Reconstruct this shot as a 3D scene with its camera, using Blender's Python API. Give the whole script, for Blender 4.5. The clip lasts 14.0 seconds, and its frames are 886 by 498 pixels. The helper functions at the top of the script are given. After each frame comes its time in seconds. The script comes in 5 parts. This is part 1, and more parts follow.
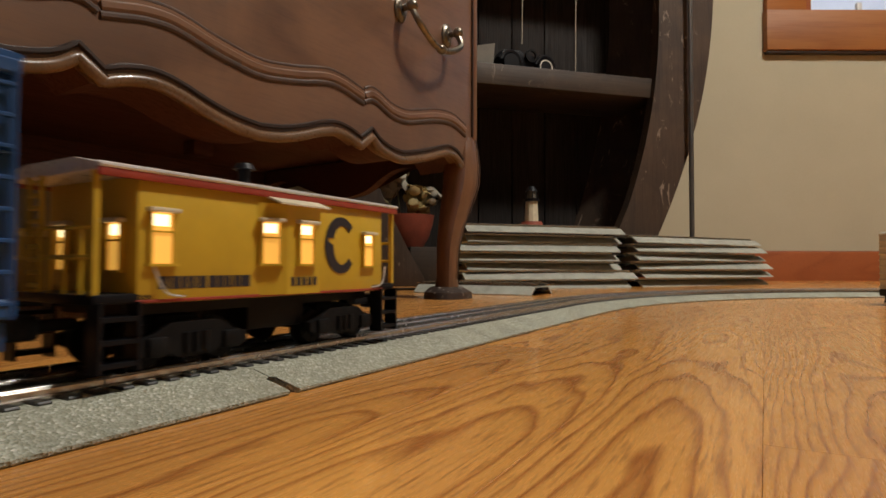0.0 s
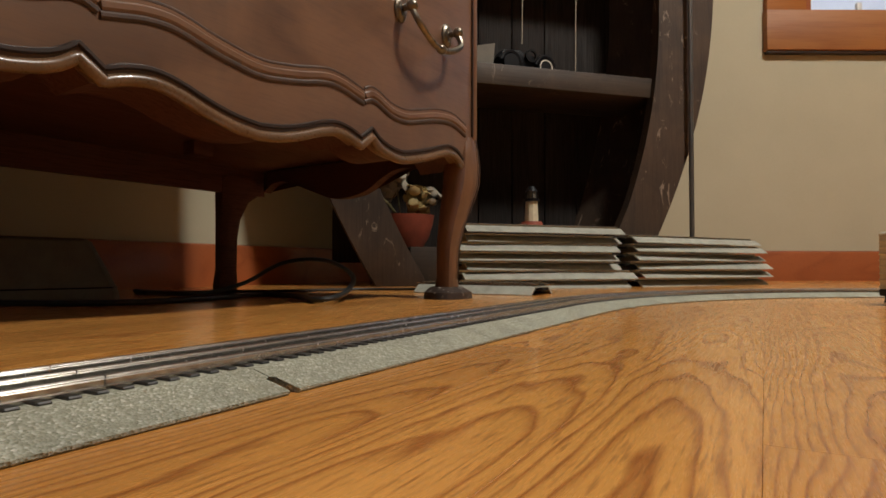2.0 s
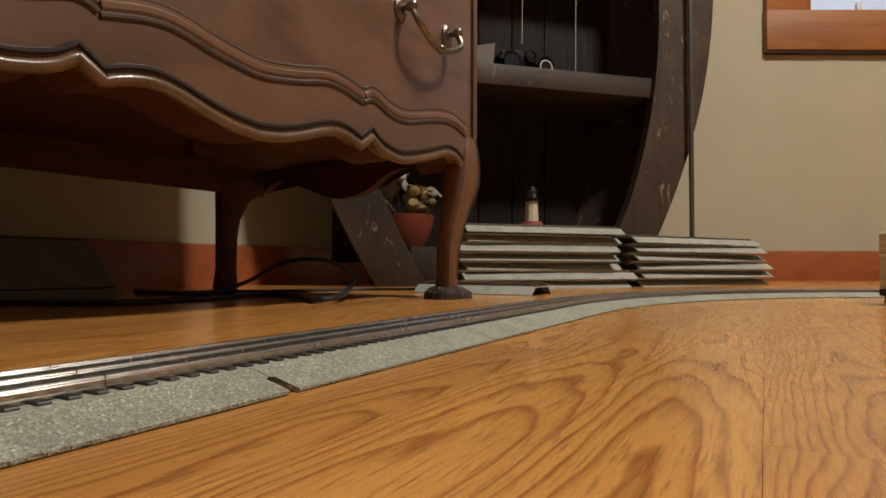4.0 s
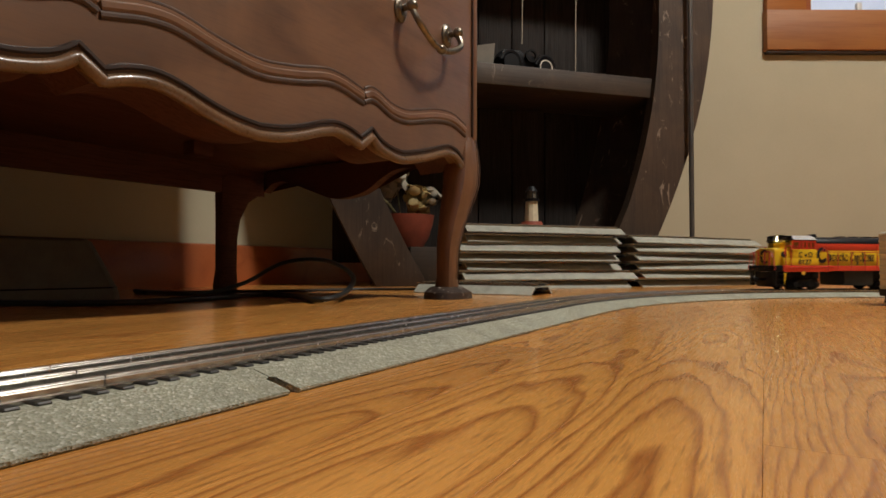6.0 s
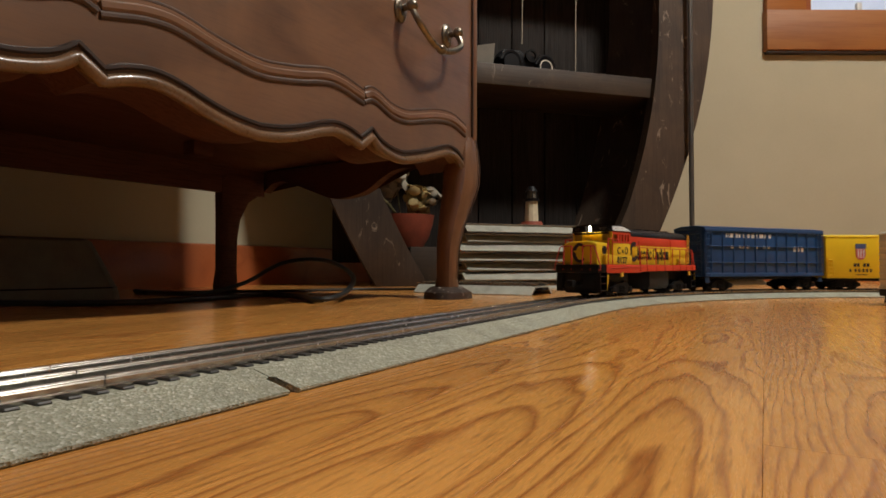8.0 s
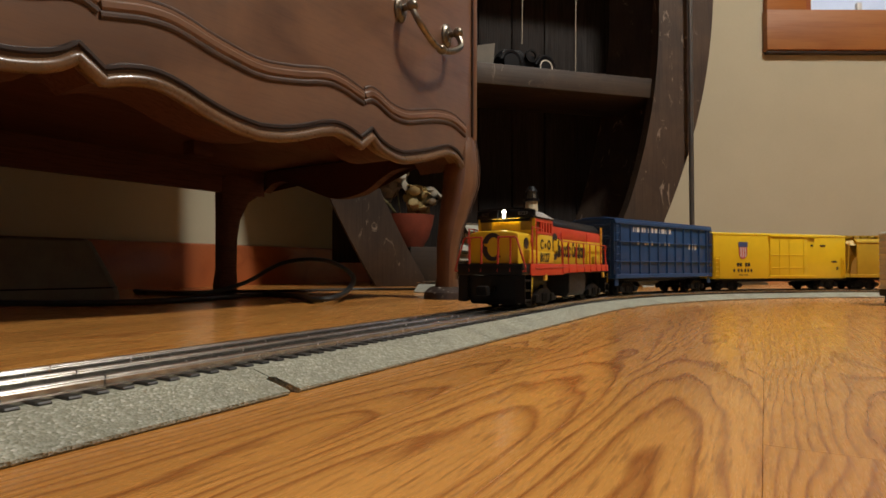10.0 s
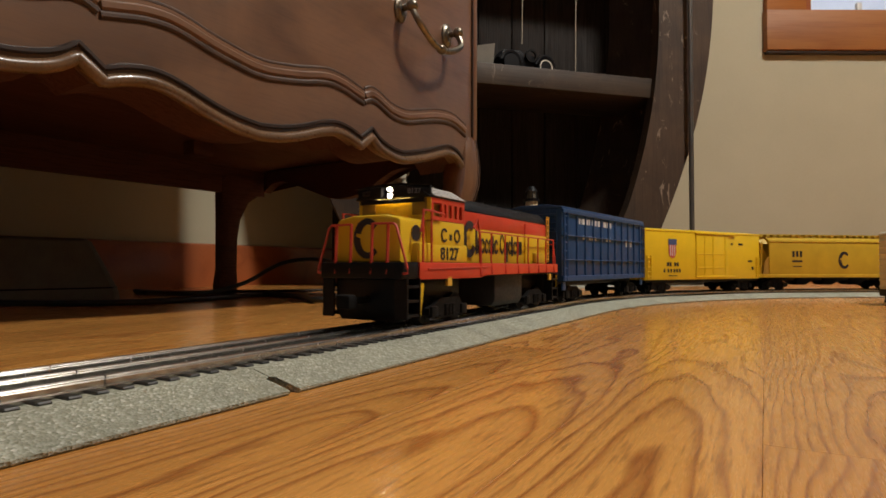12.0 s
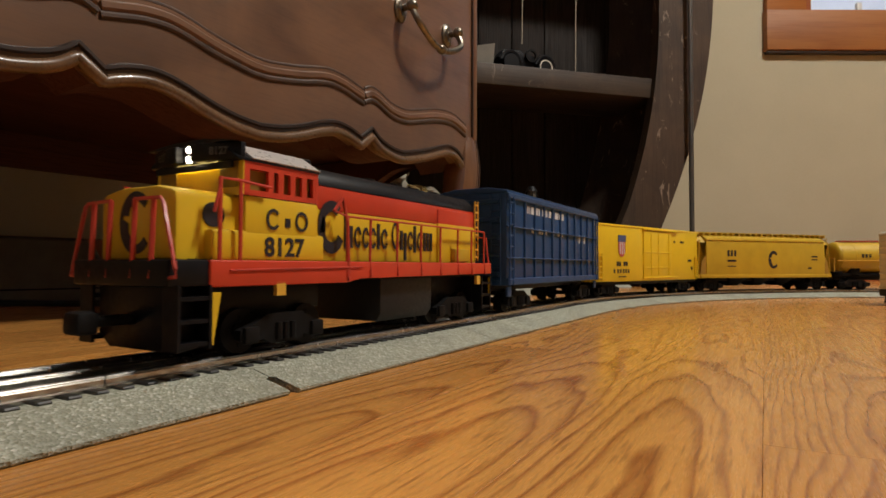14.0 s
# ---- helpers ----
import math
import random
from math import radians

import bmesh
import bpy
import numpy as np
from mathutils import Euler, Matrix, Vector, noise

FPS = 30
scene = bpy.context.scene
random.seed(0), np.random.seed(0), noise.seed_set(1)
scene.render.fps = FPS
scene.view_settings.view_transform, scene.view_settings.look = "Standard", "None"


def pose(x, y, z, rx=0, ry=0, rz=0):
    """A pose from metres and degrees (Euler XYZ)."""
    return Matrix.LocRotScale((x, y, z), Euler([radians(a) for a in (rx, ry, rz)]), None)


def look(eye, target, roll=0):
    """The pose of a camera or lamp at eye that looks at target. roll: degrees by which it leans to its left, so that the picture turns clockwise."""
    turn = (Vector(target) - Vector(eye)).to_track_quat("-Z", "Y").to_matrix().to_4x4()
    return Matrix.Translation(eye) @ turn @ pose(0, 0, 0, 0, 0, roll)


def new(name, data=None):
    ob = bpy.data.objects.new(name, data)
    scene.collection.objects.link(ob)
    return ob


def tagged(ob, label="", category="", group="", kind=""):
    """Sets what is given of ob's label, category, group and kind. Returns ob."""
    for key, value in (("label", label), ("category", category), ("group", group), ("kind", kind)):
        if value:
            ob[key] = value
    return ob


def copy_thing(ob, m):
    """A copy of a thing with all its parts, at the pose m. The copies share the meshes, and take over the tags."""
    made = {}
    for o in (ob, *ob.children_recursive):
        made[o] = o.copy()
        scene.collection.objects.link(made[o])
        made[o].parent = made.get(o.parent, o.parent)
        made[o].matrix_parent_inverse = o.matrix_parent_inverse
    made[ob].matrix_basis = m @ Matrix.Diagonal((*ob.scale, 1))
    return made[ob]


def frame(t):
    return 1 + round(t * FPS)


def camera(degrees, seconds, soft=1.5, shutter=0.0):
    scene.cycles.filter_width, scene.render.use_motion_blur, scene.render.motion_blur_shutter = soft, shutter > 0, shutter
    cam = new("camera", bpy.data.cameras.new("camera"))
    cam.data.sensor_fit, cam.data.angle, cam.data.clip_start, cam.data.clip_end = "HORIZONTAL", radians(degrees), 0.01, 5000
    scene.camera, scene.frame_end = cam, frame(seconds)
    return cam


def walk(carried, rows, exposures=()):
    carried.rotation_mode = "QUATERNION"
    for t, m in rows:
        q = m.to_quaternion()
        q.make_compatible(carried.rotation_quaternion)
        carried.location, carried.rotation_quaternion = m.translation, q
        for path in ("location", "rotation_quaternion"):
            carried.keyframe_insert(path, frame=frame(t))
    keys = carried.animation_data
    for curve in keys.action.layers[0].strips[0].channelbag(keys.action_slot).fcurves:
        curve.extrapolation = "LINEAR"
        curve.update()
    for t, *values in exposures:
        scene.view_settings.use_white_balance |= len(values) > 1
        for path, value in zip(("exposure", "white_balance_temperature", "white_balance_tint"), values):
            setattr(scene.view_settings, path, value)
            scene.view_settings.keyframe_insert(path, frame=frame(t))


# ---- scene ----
TH = 0.530            # the camera looks this far to the left of the track's direction
SIN, COS = math.sin(TH), math.cos(TH)
EYE = Vector((0, 0, 0.050))
UP = math.tan(0.029)
cam = camera(74.56, 14.0, soft=1.6, shutter=0.5)
POSE = look(EYE, EYE + Vector((-SIN, COS, UP)), 0.15)
walk(cam, [(0, POSE), (14.0, POSE)], exposures=((0, 0.0), (14.0, 0.0)))

# ---- world and light ----
world = bpy.data.worlds.new("dusk")
scene.world = world
world.use_nodes = True
wn = world.node_tree
sky = wn.nodes.new("ShaderNodeTexSky")
sky.sky_type, sky.sun_disc, sky.sun_elevation, sky.sun_rotation = "NISHITA", False, radians(8), radians(200)
wn.links.new(sky.outputs[0], wn.nodes["Background"].inputs[0])
wn.nodes["Background"].inputs[1].default_value = 0.10


def at_view(X, D, z=0.0):
    """A place X to the side of the eye and D before it."""
    return Vector((X * COS - D * SIN, X * SIN + D * COS, z))


def area_lamp(name, place, target, sx, sy, watts, colour):
    lamp = bpy.data.lights.new(name, "AREA")
    lamp.shape, lamp.size, lamp.size_y, lamp.energy, lamp.color = "RECTANGLE", sx, sy, watts, colour
    ob = new(name, lamp)
    ob.matrix_world = look(place, target)
    return ob


area_lamp("ceiling_lamp_light", (0.95, 0.88, 2.36), (0.95, 0.88, 0), 0.30, 0.30, 71, (0.92, 0.888, 0.805))
# unseen cool fill from behind the eye; the south wall has no window
area_lamp("rear_window_light", (0.3, -2.9, 1.5), (-0.2, 0.5, 0.5), 1.2, 1.2, 3.2, (0.74, 0.83, 1.0))

# ---- materials ----


def nodes_of(name):
    m = bpy.data.materials.new(name)
    m.use_nodes = True
    nt = m.node_tree
    return m, nt, nt.nodes["Principled BSDF"]


def add(nt, kind, **values):
    n = nt.nodes.new(kind)
    for k, v in values.items():
        n.inputs[k.replace("_", " ")].default_value = v
    return n


def coords(nt, scale=(1, 1, 1), shift=True):
    tc = nt.nodes.new("ShaderNodeTexCoord")
    mp = add(nt, "ShaderNodeMapping", Scale=scale)
    nt.links.new(tc.outputs["Object"], mp.inputs[0])
    if shift:
        info = nt.nodes.new("ShaderNodeObjectInfo")
        mul = nt.nodes.new("ShaderNodeVectorMath")
        mul.operation = "SCALE"
        mul.inputs[0].default_value = (37.0, 71.0, 13.0)
        nt.links.new(info.outputs["Random"], mul.inputs["Scale"])
        nt.links.new(mul.outputs[0], mp.inputs["Location"])
    return mp


def ramp(nt, source, stops):
    r = nt.nodes.new("ShaderNodeValToRGB")
    els = r.color_ramp.elements
    while len(els) < len(stops):
        els.new(0.5)
    for e, (p, c) in zip(els, stops):
        e.position, e.color = p, (*c, 1)
    nt.links.new(source, r.inputs[0])
    return r


def mix(nt, fac, a, b, mode="MIX"):
    m = nt.nodes.new("ShaderNodeMix")
    m.data_type, m.blend_type = "RGBA", mode
    for socket, value in ((m.inputs[0], fac), (m.inputs[6], a), (m.inputs[7], b)):
        if isinstance(value, (int, float)):
            socket.default_value = value
        elif isinstance(value, tuple):
            socket.default_value = (*value, 1)
        else:
            nt.links.new(value, socket)
    return m.outputs[2]


def bump(nt, bsdf, height, strength, distance):
    b = add(nt, "ShaderNodeBump", Strength=strength, Distance=distance)
    nt.links.new(height, b.inputs["Height"])
    nt.links.new(b.outputs[0], bsdf.inputs["Normal"])


def shade(c, k):
    return tuple(min(1.0, v * k) for v in c)


def plain(name, colour, rough=0.5, metal=0.0, var=0.15, scale=60.0, relief=0.0, relief_scale=400.0, coat=0.0, dust=0.0, spec=0.5):
    """Paint, plastic or metal with stains at one scale and grain at another."""
    m, nt, b = nodes_of(name)
    mp = coords(nt)
    big = add(nt, "ShaderNodeTexNoise", Scale=scale, Detail=4.0, Roughness=0.6)
    fine = add(nt, "ShaderNodeTexNoise", Scale=relief_scale, Detail=2.0)
    for n in (big, fine):
        nt.links.new(mp.outputs[0], n.inputs["Vector"])
    r = ramp(nt, big.outputs["Fac"], [(0.3, shade(colour, 1 - var)), (0.7, shade(colour, 1 + var))])
    out = r.outputs[0]
    if dust:
        d = ramp(nt, fine.outputs["Fac"], [(0.58, (0, 0, 0)), (0.72, (dust, dust, dust))])
        out = mix(nt, d.outputs[0], out, (0.45, 0.40, 0.34))
    nt.links.new(out, b.inputs["Base Color"])
    rr = ramp(nt, fine.outputs["Fac"], [(0.3, (rough * 0.85,) * 3), (0.7, (min(1, rough * 1.15),) * 3)])
    nt.links.new(rr.outputs[0], b.inputs["Roughness"])
    b.inputs["Metallic"].default_value = metal
    b.inputs["Specular IOR Level"].default_value = spec
    b.inputs["Coat Weight"].default_value = coat
    if relief:
        bump(nt, b, fine.outputs["Fac"], relief, 0.002)
    return m


def wood(name, light, dark, along="y", size=1.0, rough=0.35, bands=9.0, contrast=1.0, coat=0.0, pores=0.5, blotch=0.0, scuff=0.0):
    """Sawn wood: contour bands of a stretched noise for the grain, fine pores along it."""
    m, nt, b = nodes_of(name)
    st = {"x": (1.0, 9, 9), "y": (9, 1.0, 9), "z": (9, 9, 1.0)}[along]
    pt = {"x": (14, 420, 420), "y": (560, 30, 560), "z": (420, 420, 14)}[along]
    mp = coords(nt, tuple(v / size for v in st))
    mf = coords(nt, tuple(v / size for v in pt))
    big = add(nt, "ShaderNodeTexNoise", Scale=1.0, Detail=2.5, Roughness=0.45, Distortion=0.35)
    nt.links.new(mp.outputs[0], big.inputs["Vector"])
    mul = nt.nodes.new("ShaderNodeMath")
    mul.operation, mul.inputs[1].default_value = "MULTIPLY", bands
    nt.links.new(big.outputs["Fac"], mul.inputs[0])
    fr = nt.nodes.new("ShaderNodeMath")
    fr.operation = "FRACT"
    nt.links.new(mul.outputs[0], fr.inputs[0])
    g = ramp(nt, fr.outputs[0], [(0.0, (0, 0, 0)), (0.60, (0.10,) * 3), (0.86, (0.95,) * 3), (0.95, (0.5,) * 3), (1.0, (0, 0, 0))])
    fine = add(nt, "ShaderNodeTexNoise", Scale=1.0, Detail=3.0, Roughness=0.7)
    nt.links.new(mf.outputs[0], fine.inputs["Vector"])
    pf = ramp(nt, fine.outputs["Fac"], [(0.37, (1,) * 3), (0.50, (0,) * 3)])
    broken = ramp(nt, fine.outputs["Fac"], [(0.36, (1,) * 3), (0.62, (0.66,) * 3)])
    gm = nt.nodes.new("ShaderNodeMath")
    gm.operation = "MULTIPLY"
    nt.links.new(g.outputs[0], gm.inputs[0])
    nt.links.new(broken.outputs[0], gm.inputs[1])
    base = mix(nt, gm.outputs[0], light, tuple(l + (d - l) * contrast for l, d in zip(light, dark)))
    pm = nt.nodes.new("ShaderNodeMath")
    pm.operation, pm.inputs[1].default_value = "MULTIPLY", pores
    nt.links.new(pf.outputs[0], pm.inputs[0])
    pored = mix(nt, pm.outputs[0], base, shade(dark, 0.75))
    info = nt.nodes.new("ShaderNodeObjectInfo")
    tone = ramp(nt, info.outputs["Random"], [(0.0, (0.80, 0.80, 0.80)), (1.0, (1.12, 1.08, 1.02))])
    out = mix(nt, 1.0, pored, tone.outputs[0], "MULTIPLY")
    if blotch:
        mb = coords(nt, (9, 9, 9))
        cloud = add(nt, "ShaderNodeTexNoise", Scale=1.0, Detail=5.0, Roughness=0.62, Distortion=0.8)
        nt.links.new(mb.outputs[0], cloud.inputs["Vector"])
        cl = ramp(nt, cloud.outputs["Fac"], [(0.32, (1 - blotch, 1 - 1.1 * blotch, 1 - 1.15 * blotch)), (0.68, (1 + blotch * 0.6,) * 3)])
        out = mix(nt, 1.0, out, cl.outputs[0], "MULTIPLY")
    if scuff:
        ms = coords(nt, (34, 34, 16))
        marks = add(nt, "ShaderNodeTexNoise", Scale=1.0, Detail=6.0, Roughness=0.72, Distortion=1.2)
        nt.links.new(ms.outputs[0], marks.inputs["Vector"])
        sc = ramp(nt, marks.outputs["Fac"], [(0.615, (0,) * 3), (0.66, (scuff,) * 3)])
        out = mix(nt, sc.outputs[0], out, (0.26, 0.20, 0.15))
    nt.links.new(out, b.inputs["Base Color"])
    rr = ramp(nt, fine.outputs["Fac"], [(0.3, (rough * 1.25,) * 3), (0.7, (rough * 0.85,) * 3)])
    nt.links.new(rr.outputs[0], b.inputs["Roughness"])
    b.inputs["Coat Weight"].default_value = coat
    b.inputs["Coat Roughness"].default_value = 0.15
    bump(nt, b, fine.outputs["Fac"], 0.12, 0.0006)
    return m


def glow(name, colour, strength):
    m, nt, b = nodes_of(name)
    b.inputs["Base Color"].default_value = (*colour, 1)
    b.inputs["Emission Color"].default_value = (*colour, 1)
    b.inputs["Emission Strength"].default_value = strength
    return m


def ballast_material():
    m, nt, b = nodes_of("ballast")
    mp = coords(nt, shift=False)
    v = add(nt, "ShaderNodeTexVoronoi", Scale=1000.0)
    n = add(nt, "ShaderNodeTexNoise", Scale=45.0, Detail=5.0)
    for t in (v, n):
        nt.links.new(mp.outputs[0], t.inputs["Vector"])
    sep = nt.nodes.new("ShaderNodeSeparateColor")
    nt.links.new(v.outputs["Color"], sep.inputs[0])
    c = ramp(nt, sep.outputs[0], [(0.0, (0.24, 0.24, 0.175)), (0.5, (0.32, 0.325, 0.25)), (0.9, (0.41, 0.41, 0.34)), (1.0, (0.58, 0.57, 0.50))])
    s = ramp(nt, n.outputs["Fac"], [(0.3, (0.82,) * 3), (0.7, (1.1,) * 3)])
    nt.links.new(mix(nt, 1.0, c.outputs[0], s.outputs[0], "MULTIPLY"), b.inputs["Base Color"])
    b.inputs["Roughness"].default_value = 0.75
    bump(nt, b, v.outputs["Distance"], 0.6, 0.0011)
    return m


def oak_board():
    """Flat-sawn oak: nested arches of dark late wood along the board, fine pores, a clear varnish."""
    m, nt, b = nodes_of("oak_board")

    def maths(op, x, y):
        n = nt.nodes.new("ShaderNodeMath")
        n.operation = op
        for k, v in enumerate((x, y)):
            if isinstance(v, (int, float)):
                n.inputs[k].default_value = v
            else:
                nt.links.new(v, n.inputs[k])
        return n.outputs[0]
    tc = nt.nodes.new("ShaderNodeTexCoord")
    info = nt.nodes.new("ShaderNodeObjectInfo")
    sep = nt.nodes.new("ShaderNodeSeparateXYZ")
    nt.links.new(tc.outputs["Object"], sep.inputs[0])
    wav = add(nt, "ShaderNodeTexNoise", Scale=1.0, Detail=2.5, Roughness=0.5, Distortion=0.2)
    nt.links.new(coords(nt, (26, 6, 26)).outputs[0], wav.inputs["Vector"])
    big = add(nt, "ShaderNodeTexNoise", Scale=1.0, Detail=3.0, Roughness=0.6)
    nt.links.new(coords(nt, (18, 4, 18)).outputs[0], big.inputs["Vector"])
    fine = add(nt, "ShaderNodeTexNoise", Scale=1.0, Detail=3.0, Roughness=0.7)
    nt.links.new(coords(nt, (760, 42, 760)).outputs[0], fine.inputs["Vector"])
    shift = maths("MULTIPLY", maths("SUBTRACT", info.outputs["Random"], 0.5), 0.055)
    side = maths("MULTIPLY", maths("ADD", sep.outputs["X"], shift), 42.0)
    arch = maths("ADD", maths("MULTIPLY", maths("MULTIPLY", side, side), 2.2), maths("MULTIPLY", sep.outputs["Y"], 10.0))
    u = maths("ADD", arch, maths("MULTIPLY", wav.outputs["Fac"], 5.0))
    line = ramp(nt, maths("FRACT", u, 0.0), [(0.0, (0.0,) * 3), (0.50, (0.05,) * 3), (0.72, (0.55,) * 3), (0.82, (1.0,) * 3), (0.90, (0.55,) * 3), (0.97, (0.0,) * 3)])
    broken = ramp(nt, fine.outputs["Fac"], [(0.34, (1.0,) * 3), (0.64, (0.72,) * 3)])
    grain = maths("MULTIPLY", line.outputs[0], broken.outputs[0])
    base = mix(nt, grain, (0.75, 0.362, 0.092), (0.36, 0.118, 0.028))
    # pores: short dark dashes, thicker beside the late wood
    dash = ramp(nt, fine.outputs["Fac"], [(0.36, (1.0,) * 3), (0.47, (0.0,) * 3)])
    where = ramp(nt, big.outputs["Fac"], [(0.35, (0.20,) * 3), (0.65, (0.80,) * 3)])
    base = mix(nt, maths("MULTIPLY", dash.outputs[0], where.outputs[0]), base, (0.27, 0.095, 0.024))
    cloud = ramp(nt, big.outputs["Fac"], [(0.3, (0.84, 0.80, 0.76)), (0.7, (1.08, 1.08, 1.06))])
    base = mix(nt, 1.0, base, cloud.outputs[0], "MULTIPLY")
    tone = ramp(nt, info.outputs["Random"], [(0.0, (0.84, 0.80, 0.76)), (0.5, (1.0, 1.0, 1.0)), (1.0, (1.10, 1.07, 1.0))])
    nt.links.new(mix(nt, 1.0, base, tone.outputs[0], "MULTIPLY"), b.inputs["Base Color"])
    rr = ramp(nt, fine.outputs["Fac"], [(0.3, (0.34,) * 3), (0.7, (0.21,) * 3)])
    nt.links.new(rr.outputs[0], b.inputs["Roughness"])
    b.inputs["Coat Weight"].default_value = 0.5
    b.inputs["Coat Roughness"].default_value = 0.16
    bump(nt, b, fine.outputs["Fac"], 0.10, 0.0006)
    return m


OAK_BOARD = oak_board()
OAK = wood("oak_strip", (0.76, 0.365, 0.092), (0.36, 0.115, 0.028), "y", 0.80, 0.22, 20.0, 1.0, 0.50, 0.50)
CHERRY = wood("cherry_veneer", (0.186, 0.094, 0.050), (0.110, 0.050, 0.026), "y", 1.2, 0.34, 6.0, 0.8, 0.7, 0.2, blotch=0.26)
CHERRY_UP = wood("cherry_leg", (0.165, 0.080, 0.042), (0.105, 0.046, 0.023), "z", 1.0, 0.36, 5.0, 0.7, 0.2, 0.2, blotch=0.22)
GROOVE_SOFT = plain("scroll_shade", (0.055, 0.026, 0.014), 0.5, var=0.3)
FOOT = plain("worn_dark_foot", (0.030, 0.016, 0.010), 0.6, var=0.4, scale=40, relief=0.5, relief_scale=160, dust=0.6)
GROOVE = plain("dark_groove_line", (0.022, 0.009, 0.005), 0.5, var=0.3)
LIP = plain("worn_lip", (0.135, 0.075, 0.040), 0.30, var=0.25, scale=30, coat=0.4)
UNDER = wood("unfinished_underside", (0.088, 0.025, 0.012), (0.048, 0.013, 0.006), "y", 1.4, 0.7, 5.0, 0.7)
WALNUT = wood("dark_boat_wood", (0.046, 0.026, 0.014), (0.022, 0.012, 0.007), "z", 1.4, 0.6, 6.0, 0.9, 0.0, 0.15, blotch=0.35, scuff=0.8)
WALNUT_X = wood("dark_boat_shelf", (0.044, 0.028, 0.017), (0.024, 0.014, 0.009), "x", 1.4, 0.6, 6.0, 0.8, 0.0, 0.12, blotch=0.3, scuff=0.3)
CHERRY.node_tree.nodes["Principled BSDF"].inputs["Coat Roughness"].default_value = 0.30
# boat wood darkened for the inside planks, the recess's shade put into the colour
WALNUT_IN = wood("darkened_boat_planking", (0.0140, 0.0078, 0.0052), (0.0080, 0.0046, 0.0032), "z", 1.4, 0.8, 6.0, 0.8)
TRIM = wood("orange_trim", (0.40, 0.150, 0.036), (0.29, 0.092, 0.020), "x", 1.2, 0.5, 5.0, 0.8, 0.0, 0.25)
BASE = wood("red_baseboard", (0.34, 0.095, 0.030), (0.24, 0.060, 0.018), "x", 1.4, 0.38, 4.0, 0.7, 0.2, 0.2)
WALL = plain("beige_wall_paint", (0.445, 0.405, 0.29), 0.85, var=0.05, scale=3, relief=0.08, relief_scale=180)
CEIL = plain("white_ceiling_paint", (0.78, 0.76, 0.72), 0.9, var=0.03, scale=3)
BALLAST = ballast_material()
TIE = plain("black_tie_plastic", (0.020, 0.018, 0.016), 0.45, var=0.3, scale=200)
RAIL = plain("nickel_rail", (0.55, 0.53, 0.50), 0.24, 1.0, 0.1, 80)
NICKEL = plain("aged_nickel", (0.22, 0.195, 0.16), 0.32, 1.0, 0.25, 120)
BLACK = plain("black_plastic", (0.005, 0.005, 0.007), 0.45, var=0.3, scale=120, spec=0.22)
DARK = plain("dark_grey_truck", (0.008, 0.007, 0.007), 0.6, var=0.35, scale=200, spec=0.14)
TANKGREY = plain("dull_grey_tank", (0.020, 0.020, 0.022), 0.55, var=0.2, scale=90, spec=0.3)
YELLOW = plain("yellow_body_paint", (0.70, 0.46, 0.015), 0.38, var=0.06, scale=40, coat=0.15)
OCHRE = plain("ochre_body_paint", (0.54, 0.345, 0.022), 0.45, var=0.08, scale=40)
GOLDEN = plain("golden_box_paint", (0.80, 0.54, 0.016), 0.38, var=0.05, scale=40, coat=0.1)
RED = plain("vermilion_paint", (0.56, 0.048, 0.018), 0.40, var=0.08, scale=50)
BLUE = plain("blue_boxcar_paint", (0.012, 0.055, 0.165), 0.42, var=0.18, scale=50)
INK = plain("dark_blue_ink", (0.018, 0.015, 0.022), 0.5, var=0.1)
WHITEINK = plain("white_ink", (0.62, 0.64, 0.66), 0.6, var=0.15, scale=300)
SILVER = plain("silver_roof_tone", (0.62, 0.60, 0.58), 0.30, 0.3, 0.08, 60)
WIRE = plain("red_wire", (0.50, 0.050, 0.030), 0.4, var=0.1)
YWIRE = plain("yellow_wire", (0.70, 0.40, 0.05), 0.4, var=0.1)
TERRA = plain("red_terracotta", (0.24, 0.048, 0.022), 0.7, var=0.2, scale=30)
PETAL = plain("dry_petal", (0.33, 0.30, 0.24), 0.8, var=0.3, scale=60)
STRAW = plain("straw_petal", (0.40, 0.31, 0.14), 0.8, var=0.3, scale=60)
ROOFRED = plain("dark_red_roof_edge", (0.30, 0.040, 0.022), 0.45, var=0.15, scale=60)
CREAM = plain("cream_plaster", (0.60, 0.53, 0.38), 0.7, var=0.15, scale=80)
PALE = plain("pale_car_side", (0.70, 0.66, 0.56), 0.6, var=0.1, scale=90)
STEEL = plain("grey_pole", (0.16, 0.15, 0.14), 0.35, 0.8, 0.15, 30)
GREYBOX = plain("grey_plastic_case", (0.13, 0.115, 0.09), 0.6, var=0.15, scale=30)
CABLE = plain("black_cable_rubber", (0.012, 0.012, 0.012), 0.5, var=0.2)
VINYL = plain("white_window_vinyl", (0.72, 0.72, 0.72), 0.4, var=0.04)
LIT = glow("lit_window", (1.0, 0.52, 0.09), 0.55)
BULB = glow("bulb_behind_window", (1.0, 0.80, 0.42), 2.4)
LAMPON = glow("headlamp_glow", (1.0, 0.86, 0.62), 26.0)
CAB_FILL = glow("cab_front_fill", (1.0, 0.74, 0.24), 14.0)
DUSKLIGHT = glow("dusk_outside", (0.46, 0.51, 0.62), 1.05)


